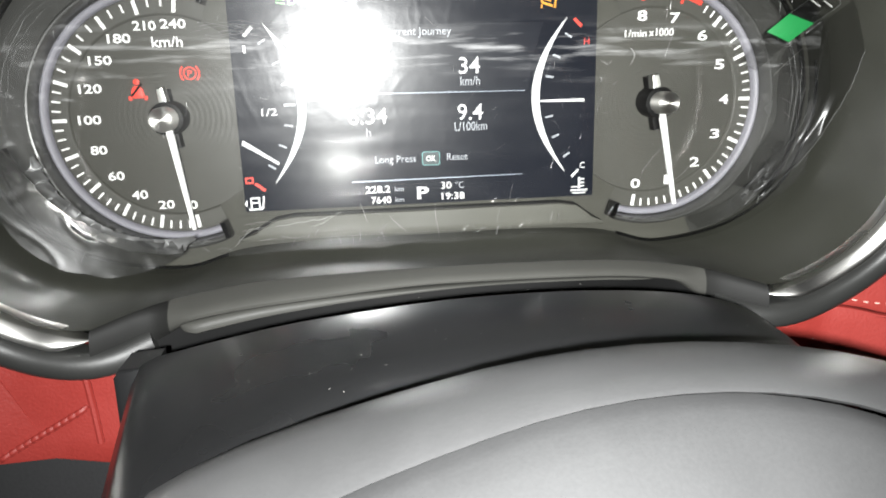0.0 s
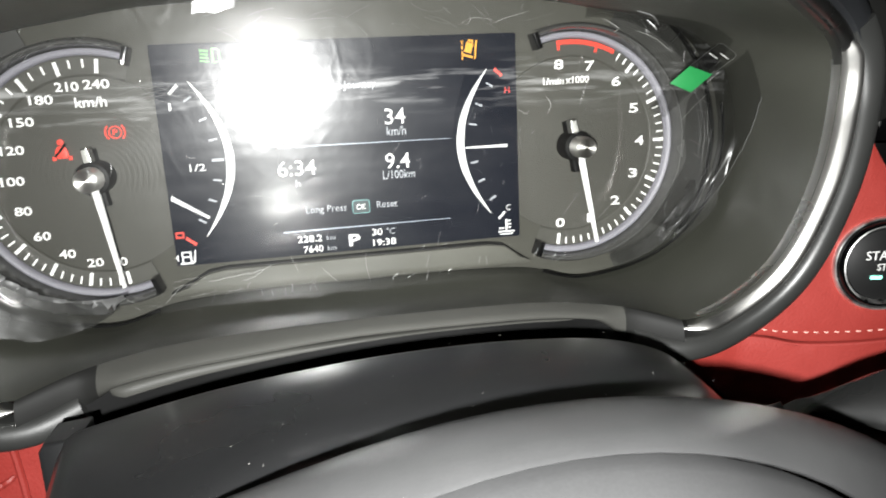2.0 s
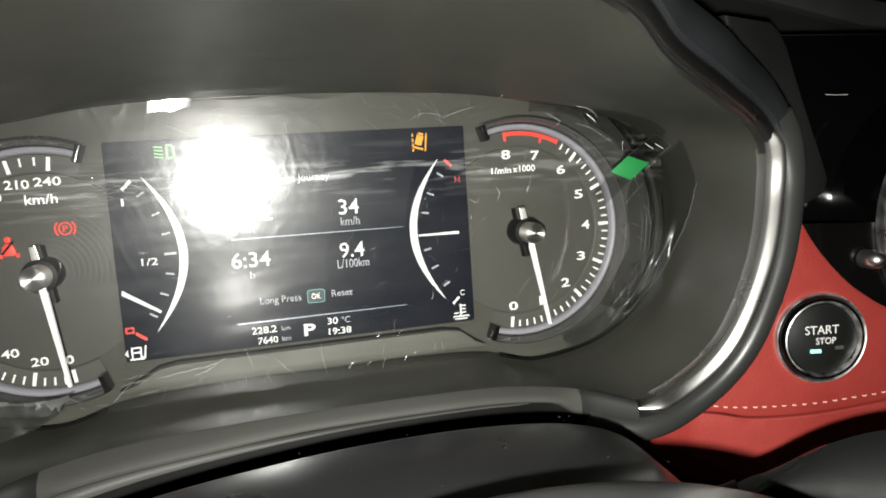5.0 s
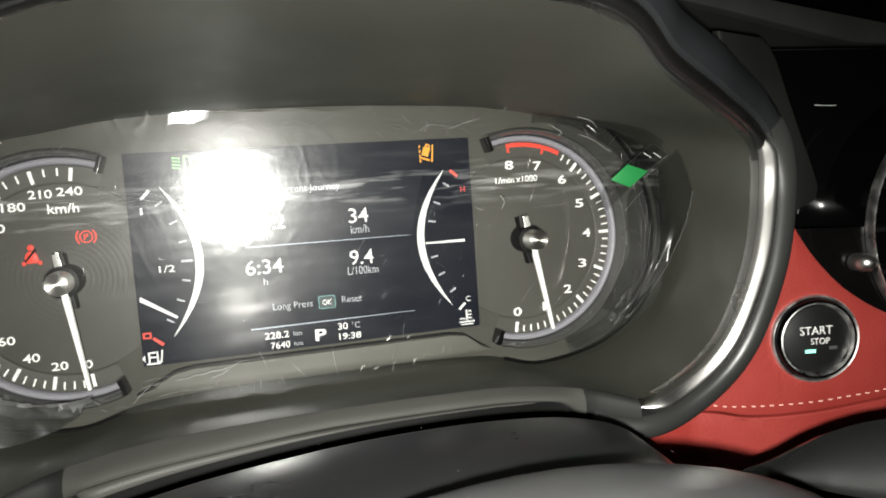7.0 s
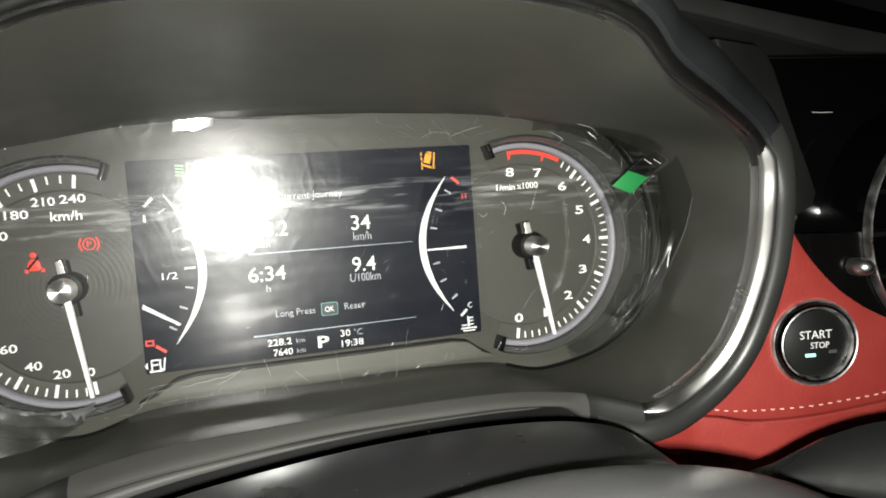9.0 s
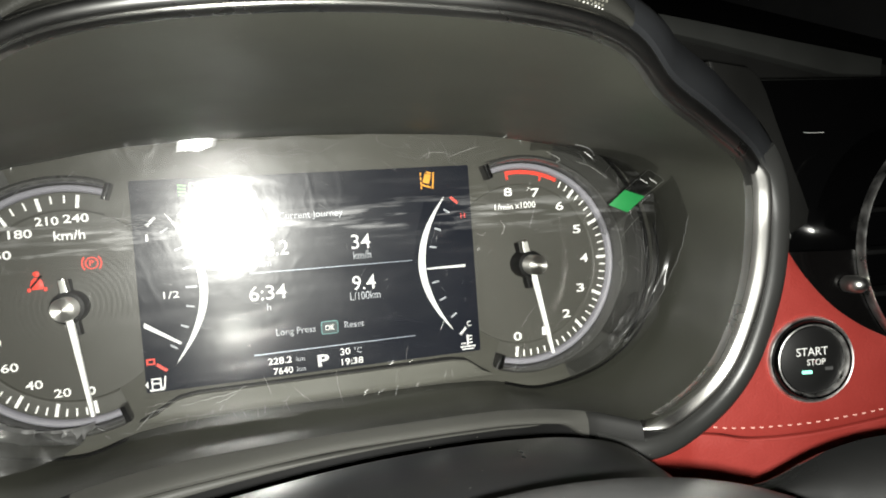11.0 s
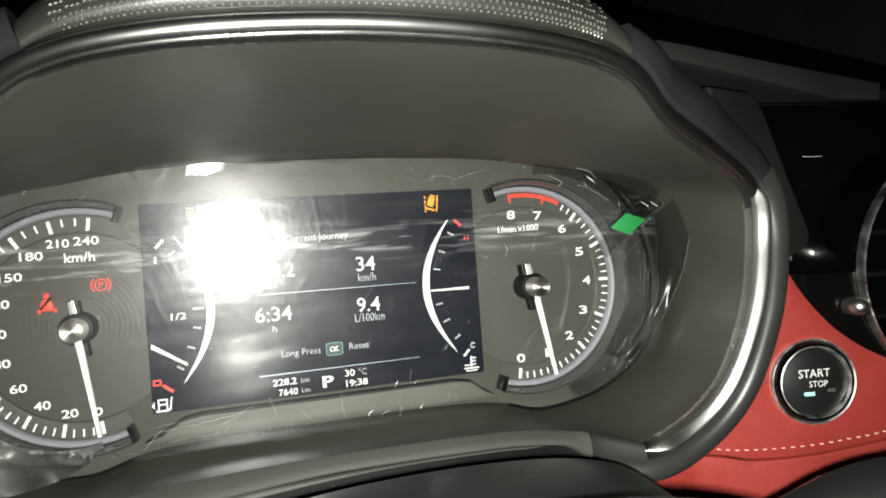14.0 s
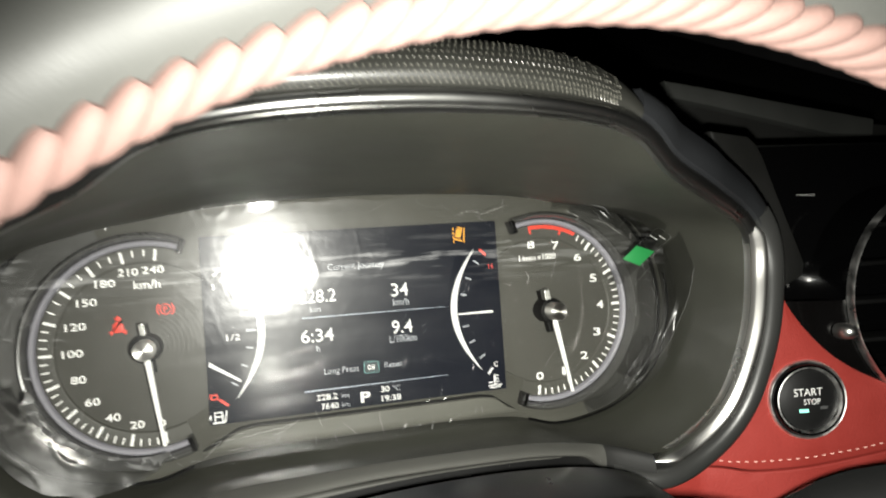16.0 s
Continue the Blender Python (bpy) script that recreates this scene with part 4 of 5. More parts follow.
# long creases of the loose top edge and of the strip under the screen
for r, run_pts in ((0.00022, ((0.1144, -0.034, 0.0553), (0.1278, -0.034, 0.0534), (0.1436, -0.034, 0.0479))), (0.00020, ((0.0817, -0.034, 0.0538), (0.0872, -0.034, 0.0567), (0.0950, -0.034, 0.0596))),
                   (0.00020, ((0.1026, -0.034, 0.0471), (0.1090, -0.034, 0.0435), (0.1071, -0.034, 0.0418))), (0.00012, ((0.1167, -0.034, 0.0421), (0.1244, -0.034, 0.0393), (0.1331, -0.034, 0.0332))),
                   (0.00010, ((0.1425, -0.0266, 0.0049), (0.1477, -0.0266, 0.0098), (0.1543, -0.0266, 0.0153))), (0.00016, ((0.0809, -0.0266, 0.0176), (0.0828, -0.0266, 0.0145), (0.0814, -0.0266, 0.0110))),
                   (0.00012, ((0.0688, -0.0266, 0.0132), (0.0719, -0.0266, 0.0113), (0.0735, -0.0266, 0.0128))), (0.00012, ((0.0452, -0.0266, 0.0471), (0.0511, -0.0266, 0.0497), (0.0591, -0.0266, 0.0486))),
                   (0.00016, ((0.0590, -0.0266, 0.0475), (0.0665, -0.0266, 0.0499), (0.0740, -0.0266, 0.0516))), (0.00010, ((0.0492, -0.0266, 0.0517), (0.0498, -0.0266, 0.0490), (0.0480, -0.0266, 0.0468)))):
    flat_uv(part("edge_crease", spindle(spline([Vector(p) for p in run_pts], 5), 0.6 * r, 6), PALEGLINT, film, "crease in the film with its glint painted pale"))
for r, run_pts in ((0.00016, ((-0.0744, -0.0487), (-0.0697, -0.0476), (-0.0650, -0.0474))), (0.00012, ((-0.0684, -0.0528), (-0.0647, -0.0522), (-0.0611, -0.0519))), (0.00020, ((-0.0612, -0.0473), (-0.0513, -0.0460), (-0.0413, -0.0448), (-0.0351, -0.0424))),
                   (0.00018, ((-0.0779, -0.0545), (-0.0745, -0.0510), (-0.0708, -0.0479))), (0.00009, ((-0.0283, -0.0396), (-0.0268, -0.0436), (-0.0257, -0.0475))), (0.00009, ((-0.0167, -0.0454), (-0.0130, -0.0498), (-0.0092, -0.0532))),
                   (0.00008, ((0.0018, -0.0411), (0.0020, -0.0475), (0.0036, -0.0555))), (0.00018, ((-0.0478, -0.0481), (-0.0437, -0.0470), (-0.0395, -0.0448))), (0.00010, ((-0.0738, -0.0461), (-0.0674, -0.0452), (-0.0610, -0.0453)))):
    flat_uv(part("edge_crease", spindle([Vector((q.x, -0.0266 + lens_y(q.x, q.z) + 0.0001 * math.sin(2.1 * k), q.z + 0.00025 * math.sin(1.7 * k))) for k, q in enumerate(spline([(x, 0, z) for x, z in run_pts], 6))], 0.6 * r, 6), PALEGLINT, film, "crease in the film with its glint painted pale"))
# the loose flap beside the rev counter, standing off towards the driver
edge = spline([(0.1590, -0.047, 0.0335), (0.1625, -0.047, 0.0330), (0.1665, -0.047, 0.0235), (0.1655, -0.046, 0.0080), (0.1590, -0.044, -0.0100), (0.1495, -0.041, -0.0270), (0.1365, -0.036, -0.0430)], 8)
inner = spline([(0.1440, -0.050, 0.0240), (0.1400, -0.046, 0.0190), (0.1360, -0.042, 0.0130), (0.1390, -0.036, 0.0020), (0.1420, -0.030, -0.0140), (0.1360, -0.028, -0.0270), (0.1280, -0.028, -0.0390)], 8)
rows = []
for k, (p, q) in enumerate(zip(inner, edge)):
    u = k / (len(edge) - 1)
    rows.append([p.lerp(q, v) + Vector((0, -0.0030 * math.sin(math.pi * v) + 0.0016 * noise.noise(Vector((u * 7, v * 5, 3.0))), 0)) for v in [j / 14 for j in range(15)]])
flat_uv(part("loose_flap", sheet(rows), FLAP, film, "loose clear film flap"))
rim_pts = [q + Vector((0.0010 * noise.noise(Vector((k * 0.45, 3.0, 0.0))), -0.0001, 0.0008 * noise.noise(Vector((k * 0.5, 7.0, 0.0))))) for k, q in enumerate(edge)]
flat_uv(part("flap_edge", tube(rim_pts, 0.00016, 5), EDGE, film, "bright cut edge of the flap"))
flat_uv(part("flap_crease", tube([Vector(r[6]) + Vector((0.0012 * noise.noise(Vector((k * 0.7, 1.0, 0.0))), -0.0002, 0)) for k, r in enumerate(rows[12:40])], 0.00008, 5), EDGE, film, "crease in the flap"))
# the pull tab: a clear strip, its lower end green
TY = -0.0550
part("pull_tab", slab([(0.1205, 0.0208), (0.1287, 0.0269), (0.1385, 0.0234), (0.1295, 0.0170)], TY, TY + 0.0003, 0.0001), GREEN, film, "green pull tab")
strip_out = [(0.1287, 0.0269), (0.1385, 0.0234), (0.1482, 0.0297), (0.1478, 0.0310), (0.1425, 0.0346), (0.1405, 0.0348)]
flat_uv(part("tab_strip", slab(strip_out, TY + 0.0001, TY + 0.0003, 0.0001), clear("tab_film", 0.010, 0.14, haze=0.010, tint=0.9), film, "clear end of the pull tab"))
loop = [Vector((x, TY, z)) for x, z in strip_out[1:] + strip_out[:1]]
flat_uv(part("strip_edge", tube(loop, 0.00010, 5), CREASE, film, "bright cut edge of the strip"))
for x, z in ((0.1385, 0.0302), (0.1432, 0.0300)):
    part("tab_print", slab(box2(x, z, 0.0042, 0.0003, 32), TY - 0.0001, TY + 0.0001, 0.00004), TAILWHITE, film, "small pale print on the strip", smooth=0)
tail = [[(x + dx * v, TY + 0.0200 * v, z - 0.010 * v) for v in (0, 0.25, 0.5, 0.75, 1.0)] for x, z, dx in ((0.1205, 0.0208, 0.002), (0.1250, 0.0189, 0.001), (0.1295, 0.0170, 0.0))]
flat_uv(part("tab_tail", sheet(tail), FLAP, film, "clear tail under the tab"))

# ---------------------------------------------------------------- steering column cover
column = thing("steering_column_cover", (0.005, -0.14, -0.09), "smooth dark plastic steering column cover", "column cover")
ARCH = [(-0.101, -0.150), (-0.099, -0.110), (-0.0962, -0.078), (-0.0925, -0.0682), (-0.0895, -0.0647), (-0.080, -0.0622), (-0.050, -0.0568), (-0.015, -0.0533), (0.015, -0.0523), (0.045, -0.0532), (0.070, -0.0562), (0.088, -0.0622), (0.101, -0.0730), (0.112, -0.0870), (0.120, -0.118), (0.122, -0.150)]
arch = spline([(x, 0, z) for x, z in ARCH], 7)


def narrow(y):
    """How far the cover's door side draws in towards the driver."""
    return 1.0 - 1.65 * max(0.0, -0.1108 - y)


rows = []
for y, k, dz in ((-0.1066, 0.982, -0.0034), (-0.1072, 0.990, -0.0016), (-0.1086, 0.997, -0.0005), (-0.1108, 1.0, 0.0), (-0.125, 1.0, -0.0012), (-0.136, 0.992, -0.0026), (-0.1420, 0.986, -0.0042), (-0.1465, 0.982, -0.0062), (-0.1497, 0.976, -0.0092), (-0.1515, 0.970, -0.0130), (-0.1525, 0.962, -0.0190), (-0.1530, 0.950, -0.040)):
    end = min(1.0, max(0.0, (-0.112 - y) / 0.034))
    rows.append([(0.008 + (p.x - 0.008) * (k if p.x > 0 else narrow(y - 0.65 * end * max(0.0, -0.032 - p.x))), y - 0.65 * end * max(0.0, -0.032 - p.x), p.z + dz - 0.0012) for p in arch])
part("upper_shell", sheet(rows), COLUMN, column)
# lip coloured black so the gap before the ledge reads as shade
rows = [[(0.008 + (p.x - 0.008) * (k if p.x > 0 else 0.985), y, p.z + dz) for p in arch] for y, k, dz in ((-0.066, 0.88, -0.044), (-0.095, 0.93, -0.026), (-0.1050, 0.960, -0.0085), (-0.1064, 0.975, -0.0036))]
part("inner_lip", sheet(rows), BLACK, column, "inner lip blackened for the shade in the gap")
rows = []
for y in (-0.065, -0.10, -0.14, -0.18):
    rows.append([(0.011 + (0.116 - 0.02 * (y < -0.17)) * math.cos(t), y, -0.148 - 0.075 * math.sin(t)) for t in [math.pi * i / 20 for i in range(21)]])
part("lower_shell", sheet(rows), COLUMN, column)
part("side_cheek", slab([(-0.1018, -0.0735), (-0.1000, -0.0708), (-0.0900, -0.0700), (-0.0900, -0.1500), (-0.1010, -0.1500), (-0.1022, -0.1200)], -0.1040, -0.0900, 0.0012), COLUMN, column, "dark cheek beside the cover")
bm = bmesh.new()
rng = random.Random(3)
for k in range(60):
    x, y = rng.uniform(-0.09, 0.095), rng.uniform(-0.165, -0.106)
    i = min(range(len(arch)), key=lambda q: abs(arch[q].x - x) + (9 if arch[q].z < -0.07 else 0))
    c = Vector((x, y, arch[i].z + 0.0002))
    r = rng.uniform(0.00006, 0.00020)
    vs = [bm.verts.new(c + Vector((r * math.cos(a) * rng.uniform(0.6, 1.6), r * math.sin(a), 0.0002))) for a in (0, 1.3, 2.5, 3.8, 5.0)]
    bm.faces.new(vs)
part("dust", bm, mat("dust", (0.34, 0.33, 0.31), 0.9, vary=0.2), column, "pale dust specks", kind="stuff")

# ---------------------------------------------------------------- steering wheel
wheel = thing("steering_wheel", (0.018, -0.21, -0.13), "grey leather steering wheel with red stitching", "steering wheel")
HX, HZ = 0.024, -0.130


def hub_loop(a, b, dx=0.0, n=72):
    """An oval that is fuller on the door side."""
    pts = []
    for i in range(n):
        c = math.cos(2 * math.pi * i / n)
        pts.append((HX + dx + a * c * (1.0 + 0.14 * eased((-c - 0.30) / 0.35)), HZ + b * math.sin(2 * math.pi * i / n)))
    return pts


def hub_rows(spec):
    return sheet([[(x, y, z) for x, z in hub_loop(a, b, dx)] for a, b, y, dx in spec], closed=True)


part("hub_shell", hub_rows([(0.118, 0.066, -0.150, 0.004), (0.124, 0.077, -0.158, 0.004), (0.1275, 0.0822, -0.166, 0.004), (0.1280, 0.0846, -0.172, 0.003), (0.1240, 0.0858, -0.179, 0.002), (0.1130, 0.0861, -0.187, 0.001), (0.1010, 0.0855, -0.1935, 0.0),
                            (0.0990, 0.0849, -0.1948, 0.0), (0.0984, 0.0840, -0.1935, 0.0), (0.0982, 0.0838, -0.1890, 0.0)]), HUBSKIN, wheel, "grey vinyl hub shell")
bm = hub_rows([(0.0972, 0.0826, -0.1905, 0.0), (0.0968, 0.0824, -0.1940, 0.0), (0.0958, 0.0818, -0.1960, 0.0), (0.092, 0.0796, -0.2005, 0.0), (0.082, 0.0720, -0.2085, 0.0), (0.066, 0.0580, -0.2170, 0.0), (0.042, 0.0370, -0.2230, 0.0), (0.016, 0.0140, -0.2250, 0.0)])
cap(bm, range(7 * 72, 8 * 72))
part("airbag_cover", bm, AIRBAG, wheel, "grainy grey airbag cover")
# the rim: a leather ring with a laced inner seam
RC, RA, RB, RR, RT = Vector((0.0120, -0.2400, -0.1082)), 0.0, 0.0, 0.1942, 0.0150
rn = Vector((math.sin(RB), math.cos(RA) * math.cos(RB), math.sin(RA))).normalized()
rx = Vector((1, 0, 0)) - rn * rn.x
rx.normalize()
ru = rx.cross(rn)


def rim_point(t, q, grow=0.0):
    """t: round the wheel from its top; q: round the tube, 0 on the inside, 90 towards the driver."""
    d = math.sin(t) * rx + math.cos(t) * ru
    return RC + d * RR + (RT + grow) * (-math.cos(q) * d - math.sin(q) * rn)


rows = [[rim_point(2 * math.pi * i / 120, 2 * math.pi * j / 20) for j in range(20)] for i in range(120)]
part("rim", sheet(rows, closed=True, ring=True), RIMSKIN, wheel, "grey leather rim")
seam = part("rim_seam", tube([rim_point(2 * math.pi * i / 120, radians(12), 0.0003) for i in range(120)], 0.0014, 6, True), REDTHREAD, wheel, "raised red laced seam")
st0 = spindle([rim_point(0.040 * q, radians(14 + 19 * q), 0.0002 + 0.0009 * (1 - q * q)) for q in (-1, -0.8, -0.5, -0.2, 0.1, 0.4, 0.7, 0.9, 1)], 0.0032, 10)
stitch_mesh = part("stitch", st0, REDTHREAD, seam).data
base_inv = Matrix.Translation(AT[wheel])
for k in range(-40, 41):
    if k == 0:
        continue
    o = new("stitch", stitch_mesh)
    o.parent = seam
    turn = Matrix.Translation(RC - AT[wheel]) @ Matrix.Rotation(-k * 0.038, 4, rn) @ Matrix.Translation(AT[wheel] - RC)
    o.matrix_basis = turn
for sx in (-1, 1):
    rows = []
    for i in range(9):
        u = i / 8
        a, b = Vector((HX + sx * 0.100, -0.180, HZ + 0.004)), rim_point(sx * radians(100), radians(0)) + Vector((sx * 0.006, 0, 0))
        c = a.lerp(b, u)
        hgt = 0.030 - 0.014 * math.sin(math.pi * u * 0.8)
        rows.append([c + Vector((0, -0.007 * math.cos(q), hgt * math.sin(q))) for q in [2 * math.pi * j / 12 for j in range(12)]])
    part("spoke", sheet(rows, closed=True), HUBSKIN, wheel, "grey spoke")
rows = []
for i in range(9):
    u = i / 8
    c = Vector((HX, -0.185, HZ - 0.070)).lerp(rim_point(math.pi, 0) + Vector((0, 0, -0.005)), u)
    rows.append([c + Vector((0.026 * math.sin(q), -0.006 * math.cos(q), 0)) for q in [2 * math.pi * j / 12 for j in range(12)]])
part("spoke", sheet(rows, closed=True), HUBSKIN, wheel, "grey spoke")

# ---------------------------------------------------------------- dashboard round the binnacle
def dash_y(x, z=0.0):
    """The red dash face turns towards the driver away from the cluster."""
    return -0.0630 - 0.26 * max(0.0, abs(x) - 0.150) + 0.02 * max(0.0, 0.150 - abs(x))


def dash_plate(outline, lift=0.0, thick=0.012, bevel=0.0012, div=0.006):
    """A padded panel that follows the dash face: a filled outline, cut fine, with a rolled edge."""
    bm = slab(outline, lift, lift + thick, bevel)
    bmesh.ops.triangulate(bm, faces=[f for f in bm.faces if len(f.verts) > 4])
    long = [e for e in bm.edges if e.calc_length() > div]
    bmesh.ops.subdivide_edges(bm, edges=long, cuts=4, use_grid_fill=True)
    for v in bm.verts:
        v.co.y += dash_y(v.co.x, v.co.z)
    return bm


right_dash = thing("red_dash_panel", (0.2, -0.075, -0.06), "red leather dash panel with pale stitching beside start button", "dash panel")
seam_line = [(0.1480, 0, -0.0815), (0.1615, 0, -0.0832), (0.1761, 0, -0.0861), (0.2009, 0, -0.0859), (0.2306, 0, -0.0823), (0.2700, 0, -0.0760)]
vent_cut = [(0.2700, 0, -0.0600), (0.2520, 0, -0.0535), (0.2330, 0, -0.0439), (0.2239, 0, -0.0383), (0.2144, 0, -0.0305), (0.2052, 0, -0.0197), (0.1984, 0, -0.0092), (0.1930, 0, 0.0020)]
hi_out = spline(seam_line, 6) + spline(vent_cut, 5) + spline([(0.1890, 0, 0.0120), (0.1800, 0, 0.000), (0.1760, 0, -0.030), (0.1680, 0, -0.056), (0.1540, 0, -0.0745)], 5)
lo_out = [Vector((x, 0, z - 0.0007)) for x, y, z in spline([(0.1250, 0, -0.0800)] + seam_line, 6)] + [Vector(p) for p in ((0.270, 0, -0.100), (0.230, 0, -0.1165), (0.176, 0, -0.1160), (0.148, 0, -0.1120), (0.1275, 0, -0.0935))]
part("upper_skin", dash_plate([(p.x, p.z) for p in hi_out]), RED, right_dash, "red leather upper skin")
part("lower_skin", dash_plate([(p.x, p.z) for p in lo_out], lift=0.0006), RED, right_dash, "red leather lower skin")
line = spline([(0.1600, 0, -0.0800), (0.1666, 0, -0.0810), (0.1813, 0, -0.0818), (0.2012, 0, -0.0816), (0.2162, 0, -0.0802), (0.2308, 0, -0.0785), (0.2640, 0, -0.0725)], 40)
k, walked = 0, 0.0
first = None
for a, b in zip(line, line[1:]):
    walked += (b - a).length
    if walked > 0.0041 * k:
        ang = math.degrees(math.atan2(b.z - a.z, b.x - a.x))
        if first is None:
            pts = [(-0.0008, 0.0002, 0), (-0.0004, -0.0004, 0), (0.0004, -0.0004, 0), (0.0008, 0.0002, 0)]
            sb = tube([Vector(p) + AT[right_dash] for p in pts], 0.00033, 6)
            first = part("stitch", sb, THREAD, right_dash)
            o = first
        else:
            o = new("stitch", first.data)
            o.parent = right_dash
        o.matrix_basis = pose(a.x - AT[right_dash].x, dash_y(a.x) - AT[right_dash].y, a.z - AT[right_dash].z, 0, -ang, 15 * -1)
        k += 1

def spindle_row(pts):
    return spindle(spline(pts, 3), 0.0013, 8)


left_dash = thing("red_dash_panel", (-0.16, -0.075, -0.09), "red leather dash panel with puckered seam beside column", "dash panel")
out = [(-0.1000, -0.0780), (-0.1150, -0.0795), (-0.1350, -0.0770), (-0.1580, -0.0720), (-0.1740, -0.0560), (-0.1850, -0.010), (-0.300, -0.010), (-0.300, -0.1080), (-0.1400, -0.1195), (-0.1010, -0.1275)]
part("skin", dash_plate(out), RED, left_dash, "red leather skin")
part("fold", tube([Vector((x, dash_y(x) - 0.0006, z)) for x, z in ((-0.1262, -0.0790), (-0.1262, -0.0830), (-0.1254, -0.092), (-0.1246, -0.102), (-0.1240, -0.114))], 0.0013, 8), RED, left_dash, "rolled leather fold")
for k in range(11):
    x, z = -0.1282 - 0.0026 * k, -0.1010 - 0.0014 * k
    part("stitch", spindle_row([Vector((x + 0.0016, dash_y(x) - 0.0003, z + 0.0012)), Vector((x, dash_y(x) - 0.0011, z)), Vector((x - 0.0016, dash_y(x) - 0.0013, z - 0.0009)), Vector((x - 0.0030, dash_y(x) - 0.0004, z - 0.0026))]), RED, left_dash)

# start button
BX, BZ = 0.2031, -0.0534
BM = Matrix.Translation((BX, dash_y(BX) + 0.0015, BZ)) @ pose(0, 0, 0, 0, 0, -14.5)
CAPBLACK = mat("glossy_black_cap", (0.0060, 0.0060, 0.0060), 0.43, vary=0.1, fine=2400.0, bump=0.05, rough_vary=0.06, spec=0.5)
RINGSKIN = mat("polished_ring", (0.88, 0.87, 0.85), 0.44, metal=1.0, vary=0.10, big=160.0, rough_vary=0.2)
button = thing("start_button", (BX, dash_y(BX), BZ), "round black engine start button with chrome ring", "button")


def on_button(bm):
    bm.transform(BM)
    return bm


part("bezel", on_button(lathe(0, 0, [(0.0150, 0.002), (0.0152, -0.0030), (0.0160, -0.0046), (0.0170, -0.0046), (0.0180, -0.0030), (0.0184, 0.0020)], n=72)), PIANO, button, "glossy black bezel")
part("outer_ring", on_button(lathe(0, 0, [(0.0178, 0.002), (0.0179, -0.0022), (0.0182, -0.0031), (0.0186, -0.0034), (0.0190, -0.0030), (0.0193, -0.0020), (0.0194, 0.0020)], n=72)), RINGSKIN, button, "polished chrome ring")
part("inner_ring", on_button(lathe(0, 0, [(0.0150, -0.0020), (0.0152, -0.0042), (0.0156, -0.0050), (0.0160, -0.0047), (0.0163, 0.002)], n=72)), RINGSKIN, button, "thin chrome ring")
bm = lathe(0, 0, [(0.0005, -0.0058)] + [(0.0012 * k, -0.0058 + 11.0 * (0.0012 * k) ** 2) for k in range(1, 13)] + [(0.0150, -0.0020), (0.0151, 0.0010)], n=64)
part("push_cap", on_button(bm), CAPBLACK, button, "glossy black push cap")
part("word", on_button(letters("START", -0.0016, 0.0044, 0.0140, 0.0036, -0.0060, 0.0001, 0.0)), BUTTONPRINT, button)
part("word", on_button(letters("STOP", 0.0000, -0.0003, 0.0082, 0.0027, -0.0060, 0.0001, 0.0)), BUTTONPRINT, button)
part("status_light", on_button(slab(box2(-0.0040, -0.0046, 0.0042, 0.0014), -0.0060, -0.0045, 0.0001)), LED, button, "mint green status light")
part("status_light", on_button(slab(box2(0.0058, -0.0036, 0.0034, 0.0014), -0.0059, -0.0040, 0.0001)), mat("unlit_led", (0.06, 0.06, 0.06), 0.4), button, "unlit status light")

# round air vent in a piano black housing
VX, VZ = 0.2850, -0.0090
vent = thing("air_vent", (VX, -0.09, VZ), "round air vent in glossy black housing with chrome ring", "air vent")
VM = Matrix.Translation((VX, -0.0970, VZ)) @ pose(0, 0, 0, 0, 0, -14)


def on_vent(bm):
    bm.transform(VM)
    return bm


part("housing", on_vent(lathe(0, 0, [(0.058, 0.020), (0.060, 0.003), (0.0605, 0.0020), (0.070, 0.0026), (0.080, 0.0040), (0.090, 0.0062), (0.096, 0.010), (0.097, 0.040)], 60, 272, 64)), mat("bowl_black", (0.0022, 0.0020, 0.0020), 0.12, vary=0.1), vent, "glossy black bowl")
part("sleeve", on_vent(lathe(0, 0, [(0.0584, 0.003), (0.0600, 0.0024), (0.0604, 0.012), (0.0610, 0.060)], n=96)), PIANO, vent, "glossy black sleeve")
part("chrome_ring", on_vent(lathe(0, 0, [(0.0585, 0.004), (0.0586, -0.0022), (0.0590, -0.0032), (0.0596, -0.0022), (0.0600, 0.002)], n=96)), BRIGHT, vent, "thin bright chrome ring")
part("barrel", on_vent(lathe(0, 0, [(0.056, 0.002), (0.055, 0.022), (0.052, 0.040), (0.001, 0.042)], n=72)), PIANO, vent, "black vent barrel")
for k in (-2, -1, 0, 1, 2):
    z = 0.019 * k
    w = math.sqrt(0.0545 ** 2 - z * z)
    part("vane", on_vent(slab([(-w, z - 0.0012), (w, z - 0.0012), (w, z + 0.0012), (-w, z + 0.0012)], 0.006, 0.026, 0.0008)), BLACK, vent)
bm = lathe(0, 0, [(0.0003, -0.0062), (0.0022, -0.0056), (0.0036, -0.0036), (0.0040, -0.0006), (0.0036, 0.004)], n=24)
bm.transform(Matrix.Translation((0.2225, -0.0830, -0.0216)))
part("thumb_wheel", bm, CHROME, vent, "small round silver thumb wheel")

